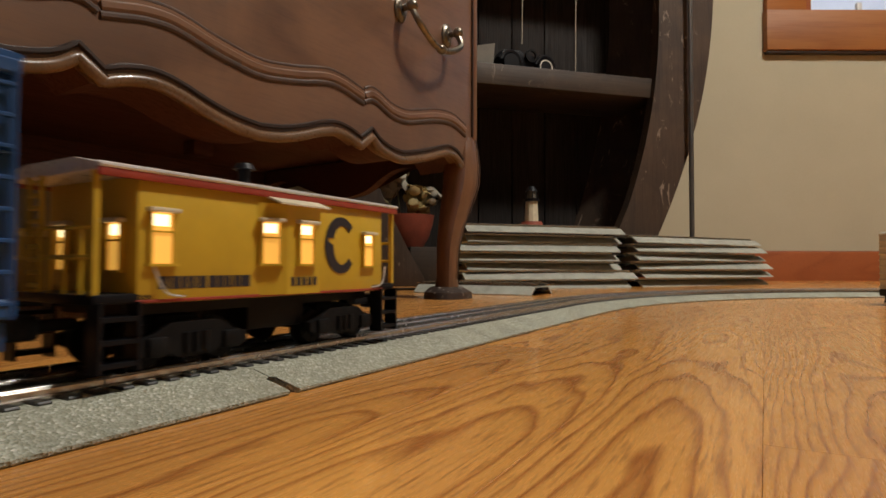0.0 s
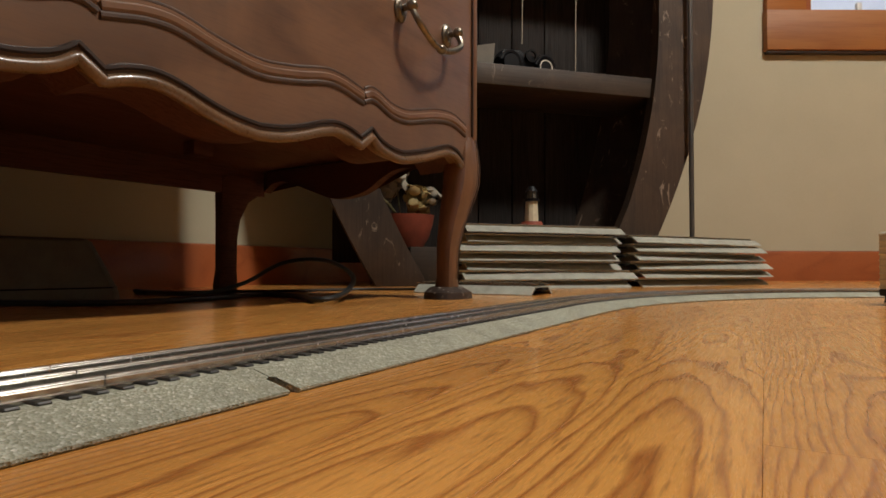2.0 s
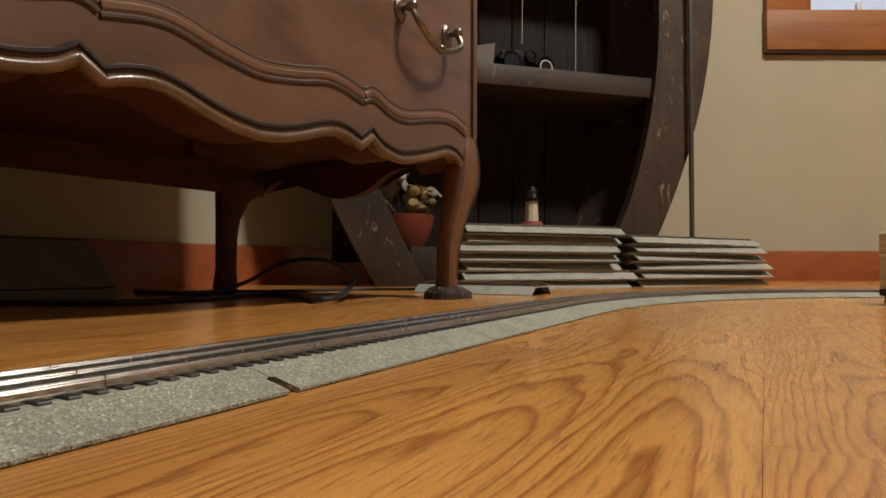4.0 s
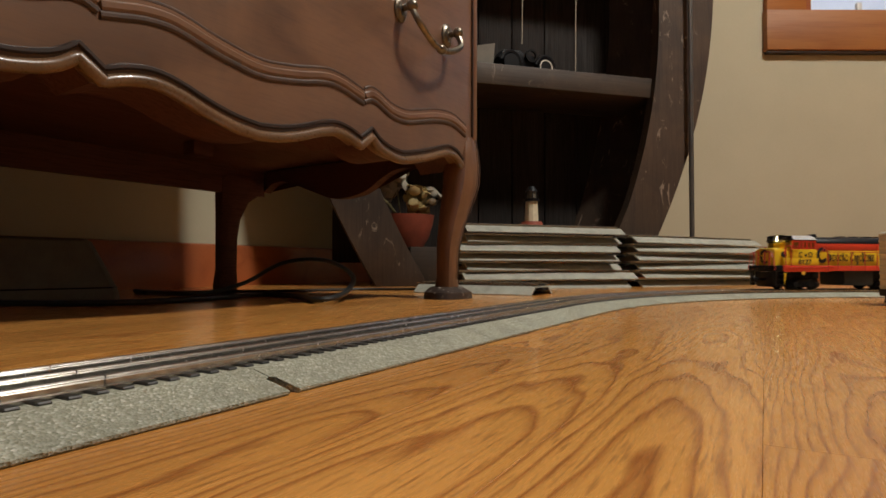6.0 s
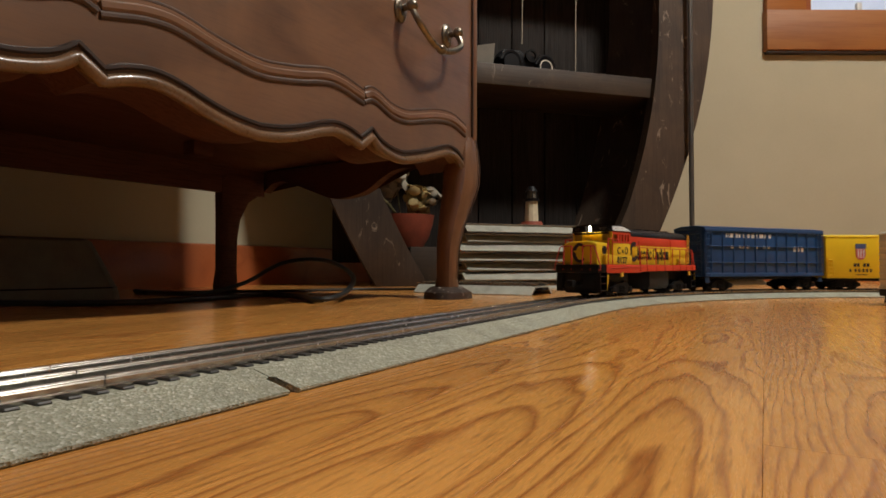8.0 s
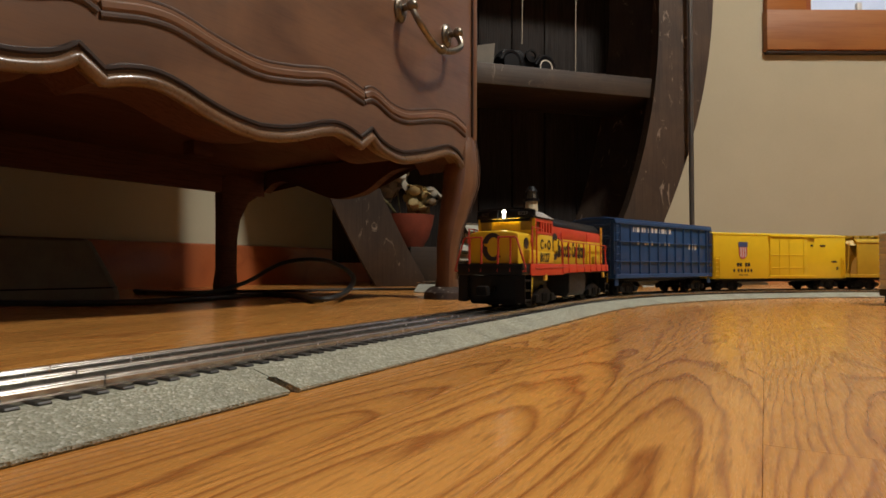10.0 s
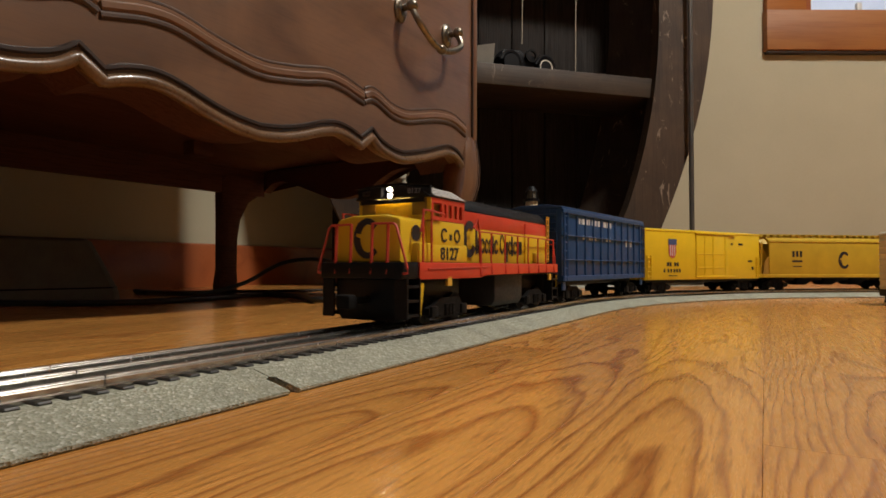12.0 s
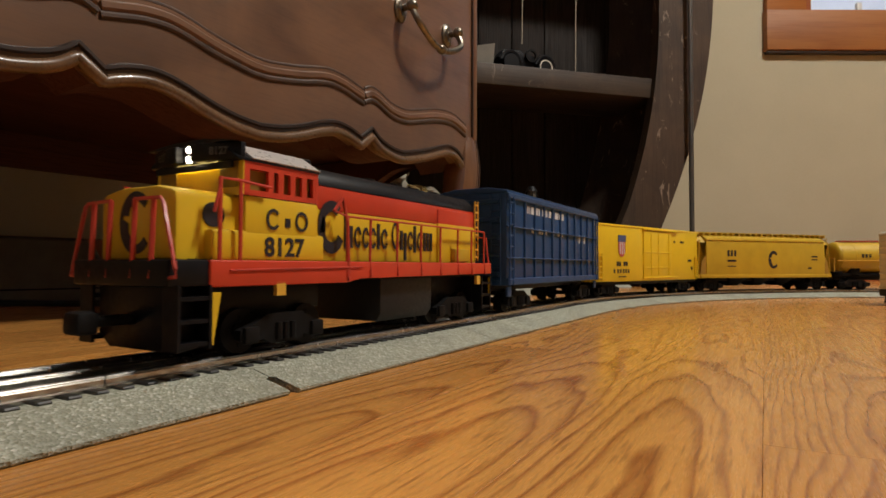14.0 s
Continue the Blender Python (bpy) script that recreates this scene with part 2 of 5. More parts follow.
def glass_material():
    m, nt, b = nodes_of("window_glass")
    b.inputs["Roughness"].default_value = 0.02
    b.inputs["Transmission Weight"].default_value = 1.0
    b.inputs["IOR"].default_value = 1.45
    return m


GLASS = glass_material()

# ---- mesh helpers ----


def link(name, bm, material, smooth=35):
    me = bpy.data.meshes.new(name)
    bmesh.ops.recalc_face_normals(bm, faces=bm.faces)
    bm.to_mesh(me)
    bm.free()
    if material is not None:
        me.materials.append(material)
    if smooth:
        me.polygons.foreach_set("use_smooth", [True] * len(me.polygons))
        me.set_sharp_from_angle(angle=radians(smooth))
    return new(name, me)


def part(name, bm, material, parent, label="", smooth=35):
    ob = link(name, bm, material, smooth)
    ob.parent = parent
    return tagged(ob, label)


def same(name, mesh, parent, m, label=""):
    """Another piece on a mesh that exists already."""
    ob = new(name, mesh)
    ob.parent = parent
    ob.matrix_basis = m
    return tagged(ob, label)


def thing(name, label, category, group="", kind="", at=None):
    ob = new(name)
    ob.empty_display_size = 0.05
    if at is not None:
        ob.matrix_basis = at
    return tagged(ob, label, category, group, kind)


def box(c, s, bevel=0.0, bm=None, segments=2, turn=None):
    bm = bm or bmesh.new()
    m = Matrix.Translation(c) @ (turn or Matrix()) @ Matrix.Diagonal((*s, 1))
    r = bmesh.ops.create_cube(bm, size=1.0, matrix=m)
    if bevel:
        edges = list({e for v in r["verts"] for e in v.link_edges})
        bmesh.ops.bevel(bm, geom=edges, offset=bevel, segments=segments, affect="EDGES", profile=0.5)
    return bm


def rod(a, b, r, r2=None, n=10, bm=None):
    bm = bm or bmesh.new()
    a, b = Vector(a), Vector(b)
    d = b - a
    m = Matrix.Translation((a + b) / 2) @ d.to_track_quat("Z", "Y").to_matrix().to_4x4()
    bmesh.ops.create_cone(bm, cap_ends=True, segments=n, radius1=r, radius2=r if r2 is None else r2, depth=d.length, matrix=m)
    return bm


def ball(c, r, bm=None, s=(1, 1, 1), n=10):
    bm = bm or bmesh.new()
    bmesh.ops.create_uvsphere(bm, u_segments=n, v_segments=max(5, n * 2 // 3), radius=r, matrix=Matrix.Translation(c) @ Matrix.Diagonal((*s, 1)))
    return bm


def sweep(points, profile, up=(0, 0, 1), bm=None, closed_profile=True, caps=True):
    """A profile of (side, up) pairs carried along points."""
    bm = bm or bmesh.new()
    pts = [Vector(p) for p in points]
    rings = []
    for i, p in enumerate(pts):
        d = (pts[min(i + 1, len(pts) - 1)] - pts[max(i - 1, 0)]).normalized()
        side = d.cross(Vector(up)).normalized()
        u = side.cross(d).normalized()
        rings.append([bm.verts.new(p + side * a + u * b) for a, b in profile])
    n = len(profile)
    for r0, r1 in zip(rings, rings[1:]):
        for k in range(n if closed_profile else n - 1):
            bm.faces.new((r0[k], r0[(k + 1) % n], r1[(k + 1) % n], r1[k]))
    if caps and closed_profile:
        bm.faces.new(rings[0][::-1])
        bm.faces.new(rings[-1])
    return bm


def circle(r, n=8, sy=1.0):
    return [(r * math.cos(2 * math.pi * k / n), sy * r * math.sin(2 * math.pi * k / n)) for k in range(n)]


def tube(points, r, n=8, bm=None, up=(0.13, 0.21, 0.97)):
    return sweep(points, circle(r, n), up, bm)


def smooth_line(points, steps=6):
    """A Catmull-Rom line through points."""
    pts = [Vector(p) for p in points]
    out = []
    for i in range(len(pts) - 1):
        p0, p1, p2, p3 = pts[max(i - 1, 0)], pts[i], pts[i + 1], pts[min(i + 2, len(pts) - 1)]
        for k in range(steps):
            t = k / steps
            out.append(0.5 * (2 * p1 + (p2 - p0) * t + (2 * p0 - 5 * p1 + 4 * p2 - p3) * t * t + (3 * p1 - p0 - 3 * p2 + p3) * t ** 3))
    return out + [pts[-1]]


def slab(outline, depth, axis="x", bm=None, bevel=0.0):
    """A flat outline of (a, z) pairs, thick by depth. axis x: a runs along y; axis y: a runs along x; axis z: pairs are (x, y)."""
    bm = bm or bmesh.new()

    def at(a, b, d):
        return {"x": (d, a, b), "y": (a, d, b), "z": (a, b, d)}[axis]
    d0, d1 = depth
    v0 = [bm.verts.new(at(a, b, d0)) for a, b in outline]
    v1 = [bm.verts.new(at(a, b, d1)) for a, b in outline]
    n = len(outline)
    caps = [bm.faces.new(v0), bm.faces.new(v1[::-1])]
    for k in range(n):
        bm.faces.new((v0[k], v0[(k + 1) % n], v1[(k + 1) % n], v1[k]))
    if bevel:
        edges = [e for f in caps for e in f.edges]
        bmesh.ops.bevel(bm, geom=edges, offset=bevel, segments=2, affect="EDGES", profile=0.5)
    bmesh.ops.triangulate(bm, faces=[f for f in bm.faces if len(f.verts) > 4])
    return bm


def loft(sections, n=16, power=3.0, bm=None):
    """Rounded-square sections (x, y, z, half_x, half_y) joined from one to the next."""
    bm = bm or bmesh.new()
    rings = []
    for x, y, z, hx, hy in sections:
        ring = []
        for k in range(n):
            a = 2 * math.pi * (k + 0.5) / n
            c, s = math.cos(a), math.sin(a)
            q = (abs(c) ** power + abs(s) ** power) ** (-1 / power)
            ring.append(bm.verts.new((x + hx * c * q, y + hy * s * q, z)))
        rings.append(ring)
    for r0, r1 in zip(rings, rings[1:]):
        for k in range(n):
            bm.faces.new((r0[k], r0[(k + 1) % n], r1[(k + 1) % n], r1[k]))
    bm.faces.new(rings[0][::-1])
    bm.faces.new(rings[-1])
    return bm


def ring_c(r_out, r_in, start, end, thick, n=22, squash=0.8, bm=None):
    """A flat letter-like open ring in the x-z plane, facing y."""
    bm = bm or bmesh.new()
    cols = []
    for k in range(n + 1):
        a = radians(start + (end - start) * k / n)
        c, s = math.cos(a) * squash, math.sin(a)
        cols.append([bm.verts.new((r * c, y, r * s)) for r, y in ((r_out, thick), (r_in, thick), (r_in, 0), (r_out, 0))])
    for a, b in zip(cols, cols[1:]):
        for k in range(4):
            bm.faces.new((a[k], a[(k + 1) % 4], b[(k + 1) % 4], b[k]))
    bm.faces.new(cols[0])
    bm.faces.new(cols[-1][::-1])
    return bm


def notched_ring(r):
    """A flat open ring, thick on one side, with a pointed notch cut into it."""
    bm = bmesh.new()
    cols = []
    for k in range(33):
        a = 42 + 276 * k / 32
        t = radians(a)
        thick = r * (0.30 + 0.20 * max(0.0, -math.cos(t)))
        inner = r - thick + (0.34 * r if abs(a - 168) < 7 else 0.0)
        c, s = math.cos(t) * 0.84, math.sin(t)
        cols.append([bm.verts.new((q * c, y, q * s)) for q, y in ((r, 0.0005), (inner, 0.0005), (inner, 0), (r, 0))])
    for a, b in zip(cols, cols[1:]):
        for k in range(4):
            bm.faces.new((a[k], a[(k + 1) % 4], b[(k + 1) % 4], b[k]))
    bm.faces.new(cols[0])
    bm.faces.new(cols[-1][::-1])
    return bm


def bars(row, z, h, y, thick=0.0004, bm=None):
    """Plain upright bars (x, width) standing for letters, on a face that looks along y."""
    bm = bm or bmesh.new()
    for x, w in row:
        box((x, y, z), (w, thick, h), bm=bm)
    return bm

# ---- the room ----
WALL_D = 2.10
RIGHT = Vector((COS, SIN, 0))
FAR_TURN = math.degrees(math.atan2(SIN, COS))
K = WALL_D / 1.693
FAR = Matrix.Translation(at_view(0, WALL_D)) @ pose(0, 0, 0, 0, 0, FAR_TURN)   # x along the wall, -y into the room


def room():
    floor = tagged(link("floor", box((1.66, -0.60, -0.0325), (5.9, 9.5, 0.03)), OAK), "orange oak strip floor, varnished, seen from just above it", "floor", kind="structure")
    west = box((-1.24, -1.80, 1.2), (0.12, 7.12, 2.4))
    tagged(link("wall_west", west, WALL), "plain beige painted wall", "wall", kind="structure")
    # far wall with the window opening
    x0, x1, wx0, wx1, wz0, wz1 = -0.20, 6.6, 1.06 * K, 2.85 * K, 0.05 + 0.750 * K, 0.05 + 1.75 * K
    bm = bmesh.new()
    for cx0, cx1, z0, z1 in ((x0, wx0, 0, 2.4), (wx1, x1, 0, 2.4), (wx0, wx1, 0, wz0), (wx0, wx1, wz1, 2.4)):
        box(((cx0 + cx1) / 2, 0.06, (z0 + z1) / 2), (cx1 - cx0, 0.12, z1 - z0), bm=bm)
    w = tagged(link("wall_north", bm, WALL), "beige painted wall with a window", "wall", kind="structure")
    w.matrix_basis = FAR
    tagged(link("wall_east", box((4.60, -0.60, 1.2), (0.12, 9.6, 2.4)), WALL), "plain beige painted wall", "wall", kind="structure")
    tagged(link("wall_south", box((1.66, -5.40, 1.2), (6.0, 0.12, 2.4)), WALL), "plain beige painted wall", "wall", kind="structure")
    tagged(link("ceiling", box((1.66, -0.30, 2.46), (6.2, 10.6, 0.1)), CEIL), "white painted ceiling", "ceiling", kind="structure")
    # baseboards
    prof = [(0.0, 0.0), (0.016, 0.0), (0.016, 0.096), (0.012, 0.105), (0.0, 0.108)]
    bm = bmesh.new()
    slab([(a, b) for a, b in prof], (0, 6.4), "x", bm)
    bmesh.ops.transform(bm, matrix=FAR @ Matrix.Translation((-0.115, -0.001, 0)) @ Matrix.Rotation(math.pi, 4, "Z") @ Matrix.Translation((-6.4, 0, 0)), verts=bm.verts)
    tagged(link("baseboard", bm, BASE), "reddish stained wooden baseboard", "baseboard", kind="structure")
    bm = bmesh.new()
    slab([(-1.179 + a, b * 0.94) for a, b in prof], (-5.3, 1.72), "y", bm)
    tagged(link("baseboard", bm, BASE), "reddish stained wooden baseboard", "baseboard", kind="structure")
    # window
    win = thing("window_1", "window with wide orange wood casing and dusk outside", "window", kind="structure", at=Matrix.Translation(EYE) @ Matrix.Scale(K, 4) @ Matrix.Translation(-EYE) @ Matrix.Translation(at_view(0, 1.693)) @ pose(0, 0, 0, 0, 0, FAR_TURN))
    part("casing", box((0.998, -0.011, 1.29), (0.115, 0.022, 1.00), 0.003), TRIM, win)
    part("casing", box((2.912, -0.011, 1.29), (0.115, 0.022, 1.00), 0.003), TRIM, win)
    part("window_sill", box((1.955, -0.013, 0.738), (2.035, 0.026, 0.118), 0.003), TRIM, win)
    # dark bead paints the sill's shadow on the wall below
    part("apron_shadow_bead", box((1.955, -0.010, 0.675), (2.025, 0.020, 0.008), 0.002), GROOVE, win, "dark strip for the shadow under the sill")
    part("jamb", box((1.0635, 0.018, 1.30), (0.021, 0.060, 1.0)), BASE, win, "red-brown side jamb")
    fr = bmesh.new()
    for c, s in (((1.0875, 0.045, 1.30), (0.026, 0.04, 1.0)), ((2.83, 0.045, 1.30), (0.03, 0.04, 1.0)), ((1.96, 0.045, 0.806), (1.76, 0.04, 0.012)), ((1.96, 0.045, 1.79), (1.76, 0.04, 0.02))):
        box(c, s, 0.002, fr)
    frame_ob = part("window_frame", fr, VINYL, win, "white vinyl sash")
    part("latch", box((1.237, 0.02, 0.822), (0.016, 0.012, 0.030), 0.003), VINYL, frame_ob, "white latch")
    pane = part("pane", box((1.96, 0.055, 1.30), (1.73, 0.004, 0.98)), GLASS, win)
    pane.visible_shadow = False
    out = link("backdrop", box((2.6, 0.9, 1.6), (6.0, 0.01, 3.0)), DUSKLIGHT)
    out.matrix_basis = FAR
    tagged(out, "pale blue-grey dusk outside the window", "backdrop", kind="structure")
    return floor


FLOOR = room()

# ---- the dresser ----
DX, DC = -0.420, 0.4035      # front face, middle
DRESSER = Matrix.Translation((DX, 0.80, 0)) @ pose(0, 0, 0, 0, 0, -4.3) @ Matrix.Translation((-DX, -0.80, 0))      # it stands a little askew to the track


def curtain(low, high, x0, x1):
    """A board between two lines of (y, z) pairs, thick from x0 to x1, column by column."""
    bm = bmesh.new()
    cols = [[bm.verts.new((x, a, z)) for x, z in ((x0, zl), (x1, zl), (x1, zh), (x0, zh))] for (a, zl), (_, zh) in zip(low, high)]
    for c0, c1 in zip(cols, cols[1:]):
        for k in range(4):
            bm.faces.new((c0[k], c0[(k + 1) % 4], c1[(k + 1) % 4], c1[k]))
    bm.faces.new(cols[0]), bm.faces.new(cols[-1][::-1])
    return bm


def dresser():
    d = thing("dresser", "brown cherry dresser with scalloped carved apron and cabriole legs", "dresser", at=DRESSER)
    half = [(0.0, 0.182), (0.028, 0.1853), (0.056, 0.1925), (0.084, 0.2022), (0.108, 0.2065), (0.130, 0.2035), (0.148, 0.197), (0.1673, 0.2115),
            (0.182, 0.2010), (0.200, 0.1950), (0.219, 0.1922), (0.239, 0.1937), (0.288, 0.2054), (0.328, 0.2176), (0.350, 0.2172), (0.366, 0.210), (0.381, 0.197)]
    right = smooth_line([(0, a, z) for a, z in half[:7]], 4)[:-1] + [Vector((0, half[6][0], half[6][1])), Vector((0, half[7][0], half[7][1]))] + smooth_line([(0, a, z) for a, z in half[7:]], 4)[1:]
    line = [Vector((0, -p.y, p.z)) for p in right[::-1]] + right[1:]
    edge = [(DC + p.y, p.z) for p in line]
    # front board with the scalloped lower edge
    full = [(DC - 0.400, 0.197)] + edge + [(DC + 0.400, 0.197)]
    front = part("front_panel", curtain(full, [(a, 0.86) for a, z in full], DX - 0.022, DX), CHERRY, d, "cherry veneer drawer front")
    part("apron_rail", curtain([(a, z + 0.0004) for a, z in edge], [(a, z + 0.014) for a, z in edge], DX - 0.085, DX - 0.0215), UNDER, d, "reddish rail behind the apron")
    pts = [(DX - 0.001, a, z - 0.0026) for a, z in edge]
    part("lower_lip", tube(pts, 0.0056, 12, up=(1, 0, 0)), LIP, d, "worn rounded lip along the scalloped edge")
    # no groove is cut: a raised tube stands for it, its darkness in the colour
    part("groove", tube([(DX + 0.0008, a, z + 0.0082) for a, z in edge], 0.0026, 6, up=(1, 0, 0)), GROOVE, d, "dark line standing for a groove")
    # carved scroll above
    up = [(0.0, 0.2392), (0.014, 0.2400), (0.051, 0.2464), (0.080, 0.2535), (0.0975, 0.2560), (0.118, 0.2545), (0.137, 0.2500), (0.152, 0.2465)]
    up2 = [(0.1535, 0.2485), (0.1650, 0.2535), (0.178, 0.2520), (0.202, 0.2432), (0.222, 0.2405), (0.243, 0.2420), (0.272, 0.2495), (0.302, 0.2565), (0.330, 0.2600), (0.352, 0.2590), (0.381, 0.2500)]
    for half_line in (up, up2):
        for sign in (1, -1):
            ln = smooth_line([(DX, DC + sign * a, z) for a, z in half_line], 5)
            # dark tubes paint the shaded flanks of the moulding beside its ridge
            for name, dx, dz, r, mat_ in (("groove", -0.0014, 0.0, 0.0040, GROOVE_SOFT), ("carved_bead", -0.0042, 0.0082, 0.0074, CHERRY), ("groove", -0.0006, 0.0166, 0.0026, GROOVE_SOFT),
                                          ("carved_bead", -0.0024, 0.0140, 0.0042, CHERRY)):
                part(name, tube([p + Vector((dx, 0, dz)) for p in ln], r, 10, up=(1, 0, 0)), mat_, front, "dark line standing for a groove" if name == "groove" else "")
    # corner posts
    for s in (1, -1):
        part("corner_post", box((DX - 0.020, DC + s * 0.4075, 0.553), (0.046, 0.0135, 0.615), 0.004), CHERRY_UP, d)
        part("groove", box((DX + 0.0008, DC + s * 0.4005, 0.556), (0.004, 0.0032, 0.61)), GROOVE, d, "dark line standing for a groove")
    # carcass
    part("side_panel", box((DX - 0.27, DC + 0.404, 0.545), (0.455, 0.018, 0.63), 0.002), CHERRY_UP, d)
    part("side_panel", box((DX - 0.27, DC - 0.404, 0.545), (0.455, 0.018, 0.63), 0.002), CHERRY_UP, d)
    part("back_panel", box((DX - 0.505, DC, 0.525), (0.012, 0.80, 0.67)), UNDER, d, "rough dark back board")
    part("bottom_board", box((DX - 0.256, DC, 0.2450), (0.466, 0.79, 0.012)), UNDER, d, "reddish unfinished underside")
    part("top", box((DX - 0.25, DC, 0.872), (0.55, 0.87, 0.024), 0.008), CHERRY, d)
    part("cleat", box((DX - 0.16, DC + 0.02, 0.2340), (0.02, 0.30, 0.012), 0.002), UNDER, d)
    part("glue_block", box((DX - 0.34, DC + 0.150, 0.2290), (0.03, 0.034, 0.022), 0.003), UNDER, d)
    # scalloped side apron
    ap = smooth_line([(-0.90, 0, 0.196), (-0.86, 0, 0.214), (-0.79, 0, 0.202), (-0.73, 0, 0.178), (-0.69, 0, 0.171), (-0.63, 0, 0.178), (-0.57, 0, 0.208), (-0.50, 0, 0.216), (-0.46, 0, 0.205)], 5)
    for y in (DC + 0.392, DC - 0.392):
        part("side_apron", slab([(p.x, p.z) for p in ap] + [(-0.46, 0.236), (-0.90, 0.236)], (y - 0.009, y + 0.009), "y"), UNDER, d)
    part("back_apron", box((DX - 0.509, DC, 0.2150), (0.016, 0.76, 0.038)), UNDER, d)
    # legs
    for s in (1, -1):
        y = DC + s * 0.390
        secs = [(DX - 0.030, y - s * 0.014, 0.006, 0.017, 0.019), (DX - 0.026, y - s * 0.018, 0.030, 0.0135, 0.0145), (DX - 0.024, y - s * 0.019, 0.075, 0.0145, 0.0160),
                (DX - 0.022, y - s * 0.012, 0.110, 0.0170, 0.0190), (DX - 0.018, y - s * 0.003, 0.145, 0.0205, 0.0235), (DX - 0.014, y + s * 0.003, 0.175, 0.0230, 0.0270),
                (DX - 0.013, y + s * 0.005, 0.205, 0.0230, 0.0260), (DX - 0.017, y + s * 0.008, 0.232, 0.0230, 0.0220), (DX - 0.021, y + s * 0.011, 0.252, 0.0215, 0.0140)]
        leg = part("leg", loft(secs, 20, 4.0), CHERRY_UP, d)
        part("leg_groove", tube([(x + hx * 0.985, yy + s * hy * 0.50, z) for x, yy, z, hx, hy in secs[1:]], 0.0016, 6, up=(1, 0, 0)), GROOVE, leg, "dark line standing for a groove")
        part("leg_bead", tube([(x + hx * 0.97, yy + s * hy * 0.30, z) for x, yy, z, hx, hy in secs[1:]], 0.0018, 8, up=(1, 0, 0)), LIP, leg, "worn bead")
        part("foot", loft([(DX - 0.026, y - s * 0.016, 0.0, 0.033, 0.040), (DX - 0.026, y - s * 0.016, 0.010, 0.032, 0.038), (DX - 0.030, y - s * 0.015, 0.018, 0.022, 0.024)], 16, 2.6), FOOT, leg, "dark carved foot, worn pale at the edges")
        yr = DC + s * 0.319
        part("leg", loft([(-0.930, yr, 0.0, 0.015, 0.021), (-0.930, yr, 0.014, 0.015, 0.021), (-0.930, yr + s * 0.001, 0.04, 0.014, 0.018), (-0.930, yr + s * 0.001, 0.10, 0.014, 0.0185),
                          (-0.930, yr + s * 0.004, 0.14, 0.015, 0.0215), (-0.930, yr + s * 0.013, 0.175, 0.017, 0.031), (-0.930, yr + s * 0.030, 0.198, 0.019, 0.048), (-0.930, yr + s * 0.036, 0.222, 0.019, 0.054)], 16, 5.0), UNDER, d)
    # bail pulls, one per side of the drawer
    for s in (1, -1):
        c = DC + s * 0.275
        pull = part("pull", tube(smooth_line([(DX + 0.020, c - 0.054, 0.386), (DX + 0.029, c - 0.050, 0.366), (DX + 0.030, c - 0.022, 0.349), (DX + 0.030, c, 0.345), (DX + 0.030, c + 0.022, 0.349), (DX + 0.029, c + 0.050, 0.366), (DX + 0.020, c + 0.054, 0.386)], 6), 0.0042, 10, up=(1, 0, 0)), NICKEL, d, "aged nickel bail pull")
        knot = ball((DX + 0.030, c, 0.345), 0.0065, s=(1, 1.5, 1), n=14)
        part("bead", knot, NICKEL, pull)
        for e in (-1, 1):
            y = c + e * 0.054
            part("rosette", turned_rosette(y), NICKEL, pull, "round nickel backplate")
            part("post", rod((DX, y, 0.388), (DX + 0.018, y, 0.388), 0.0045, 0.0040, 12), NICKEL, pull)
            part("knob", ball((DX + 0.021, y, 0.388), 0.0080, n=14), NICKEL, pull)
    return d


def turned_rosette(y):
    bm = bmesh.new()
    prof = [(0.0005, 0.0155), (0.003, 0.0150), (0.0045, 0.0115), (0.0065, 0.0100), (0.0075, 0.006)]
    rings = []
    for x, r in prof:
        rings.append([bm.verts.new((DX + x, y + r * 0.8 * math.cos(2 * math.pi * k / 18) * (1 + 0.05 * math.cos(6 * math.pi * k / 9)), 0.388 + 1.15 * r * math.sin(2 * math.pi * k / 18))) for k in range(18)])
    for a, b in zip(rings, rings[1:]):
        for k in range(18):
            bm.faces.new((a[k], a[(k + 1) % 18], b[(k + 1) % 18], b[k]))
    bm.faces.new(rings[0][::-1])
    bm.faces.new(rings[-1])
    return bm


dresser()

# ---- the boat-shaped bookcase ----
BOAT_AT = at_view(0.0732 + 0.966 * 0.09, 1.347 + 0.257 * 0.09)
BOAT = Matrix.Translation((0, 0, 0.0045)) @ Matrix.Translation(EYE) @ Matrix.Scale(1.09, 4) @ Matrix.Translation(-EYE) @ Matrix.Translation(BOAT_AT) @ pose(0, 0, 0, 0, 0, FAR_TURN + 14.9)      # x along its front, -y towards the room


def boat_half(z):
    return 0.56 - 0.24 * ((0.8 - z) / 0.8) ** 2 if z < 0.8 else 0.56 - 0.50 * ((z - 0.8) / 1.05) ** 2.2


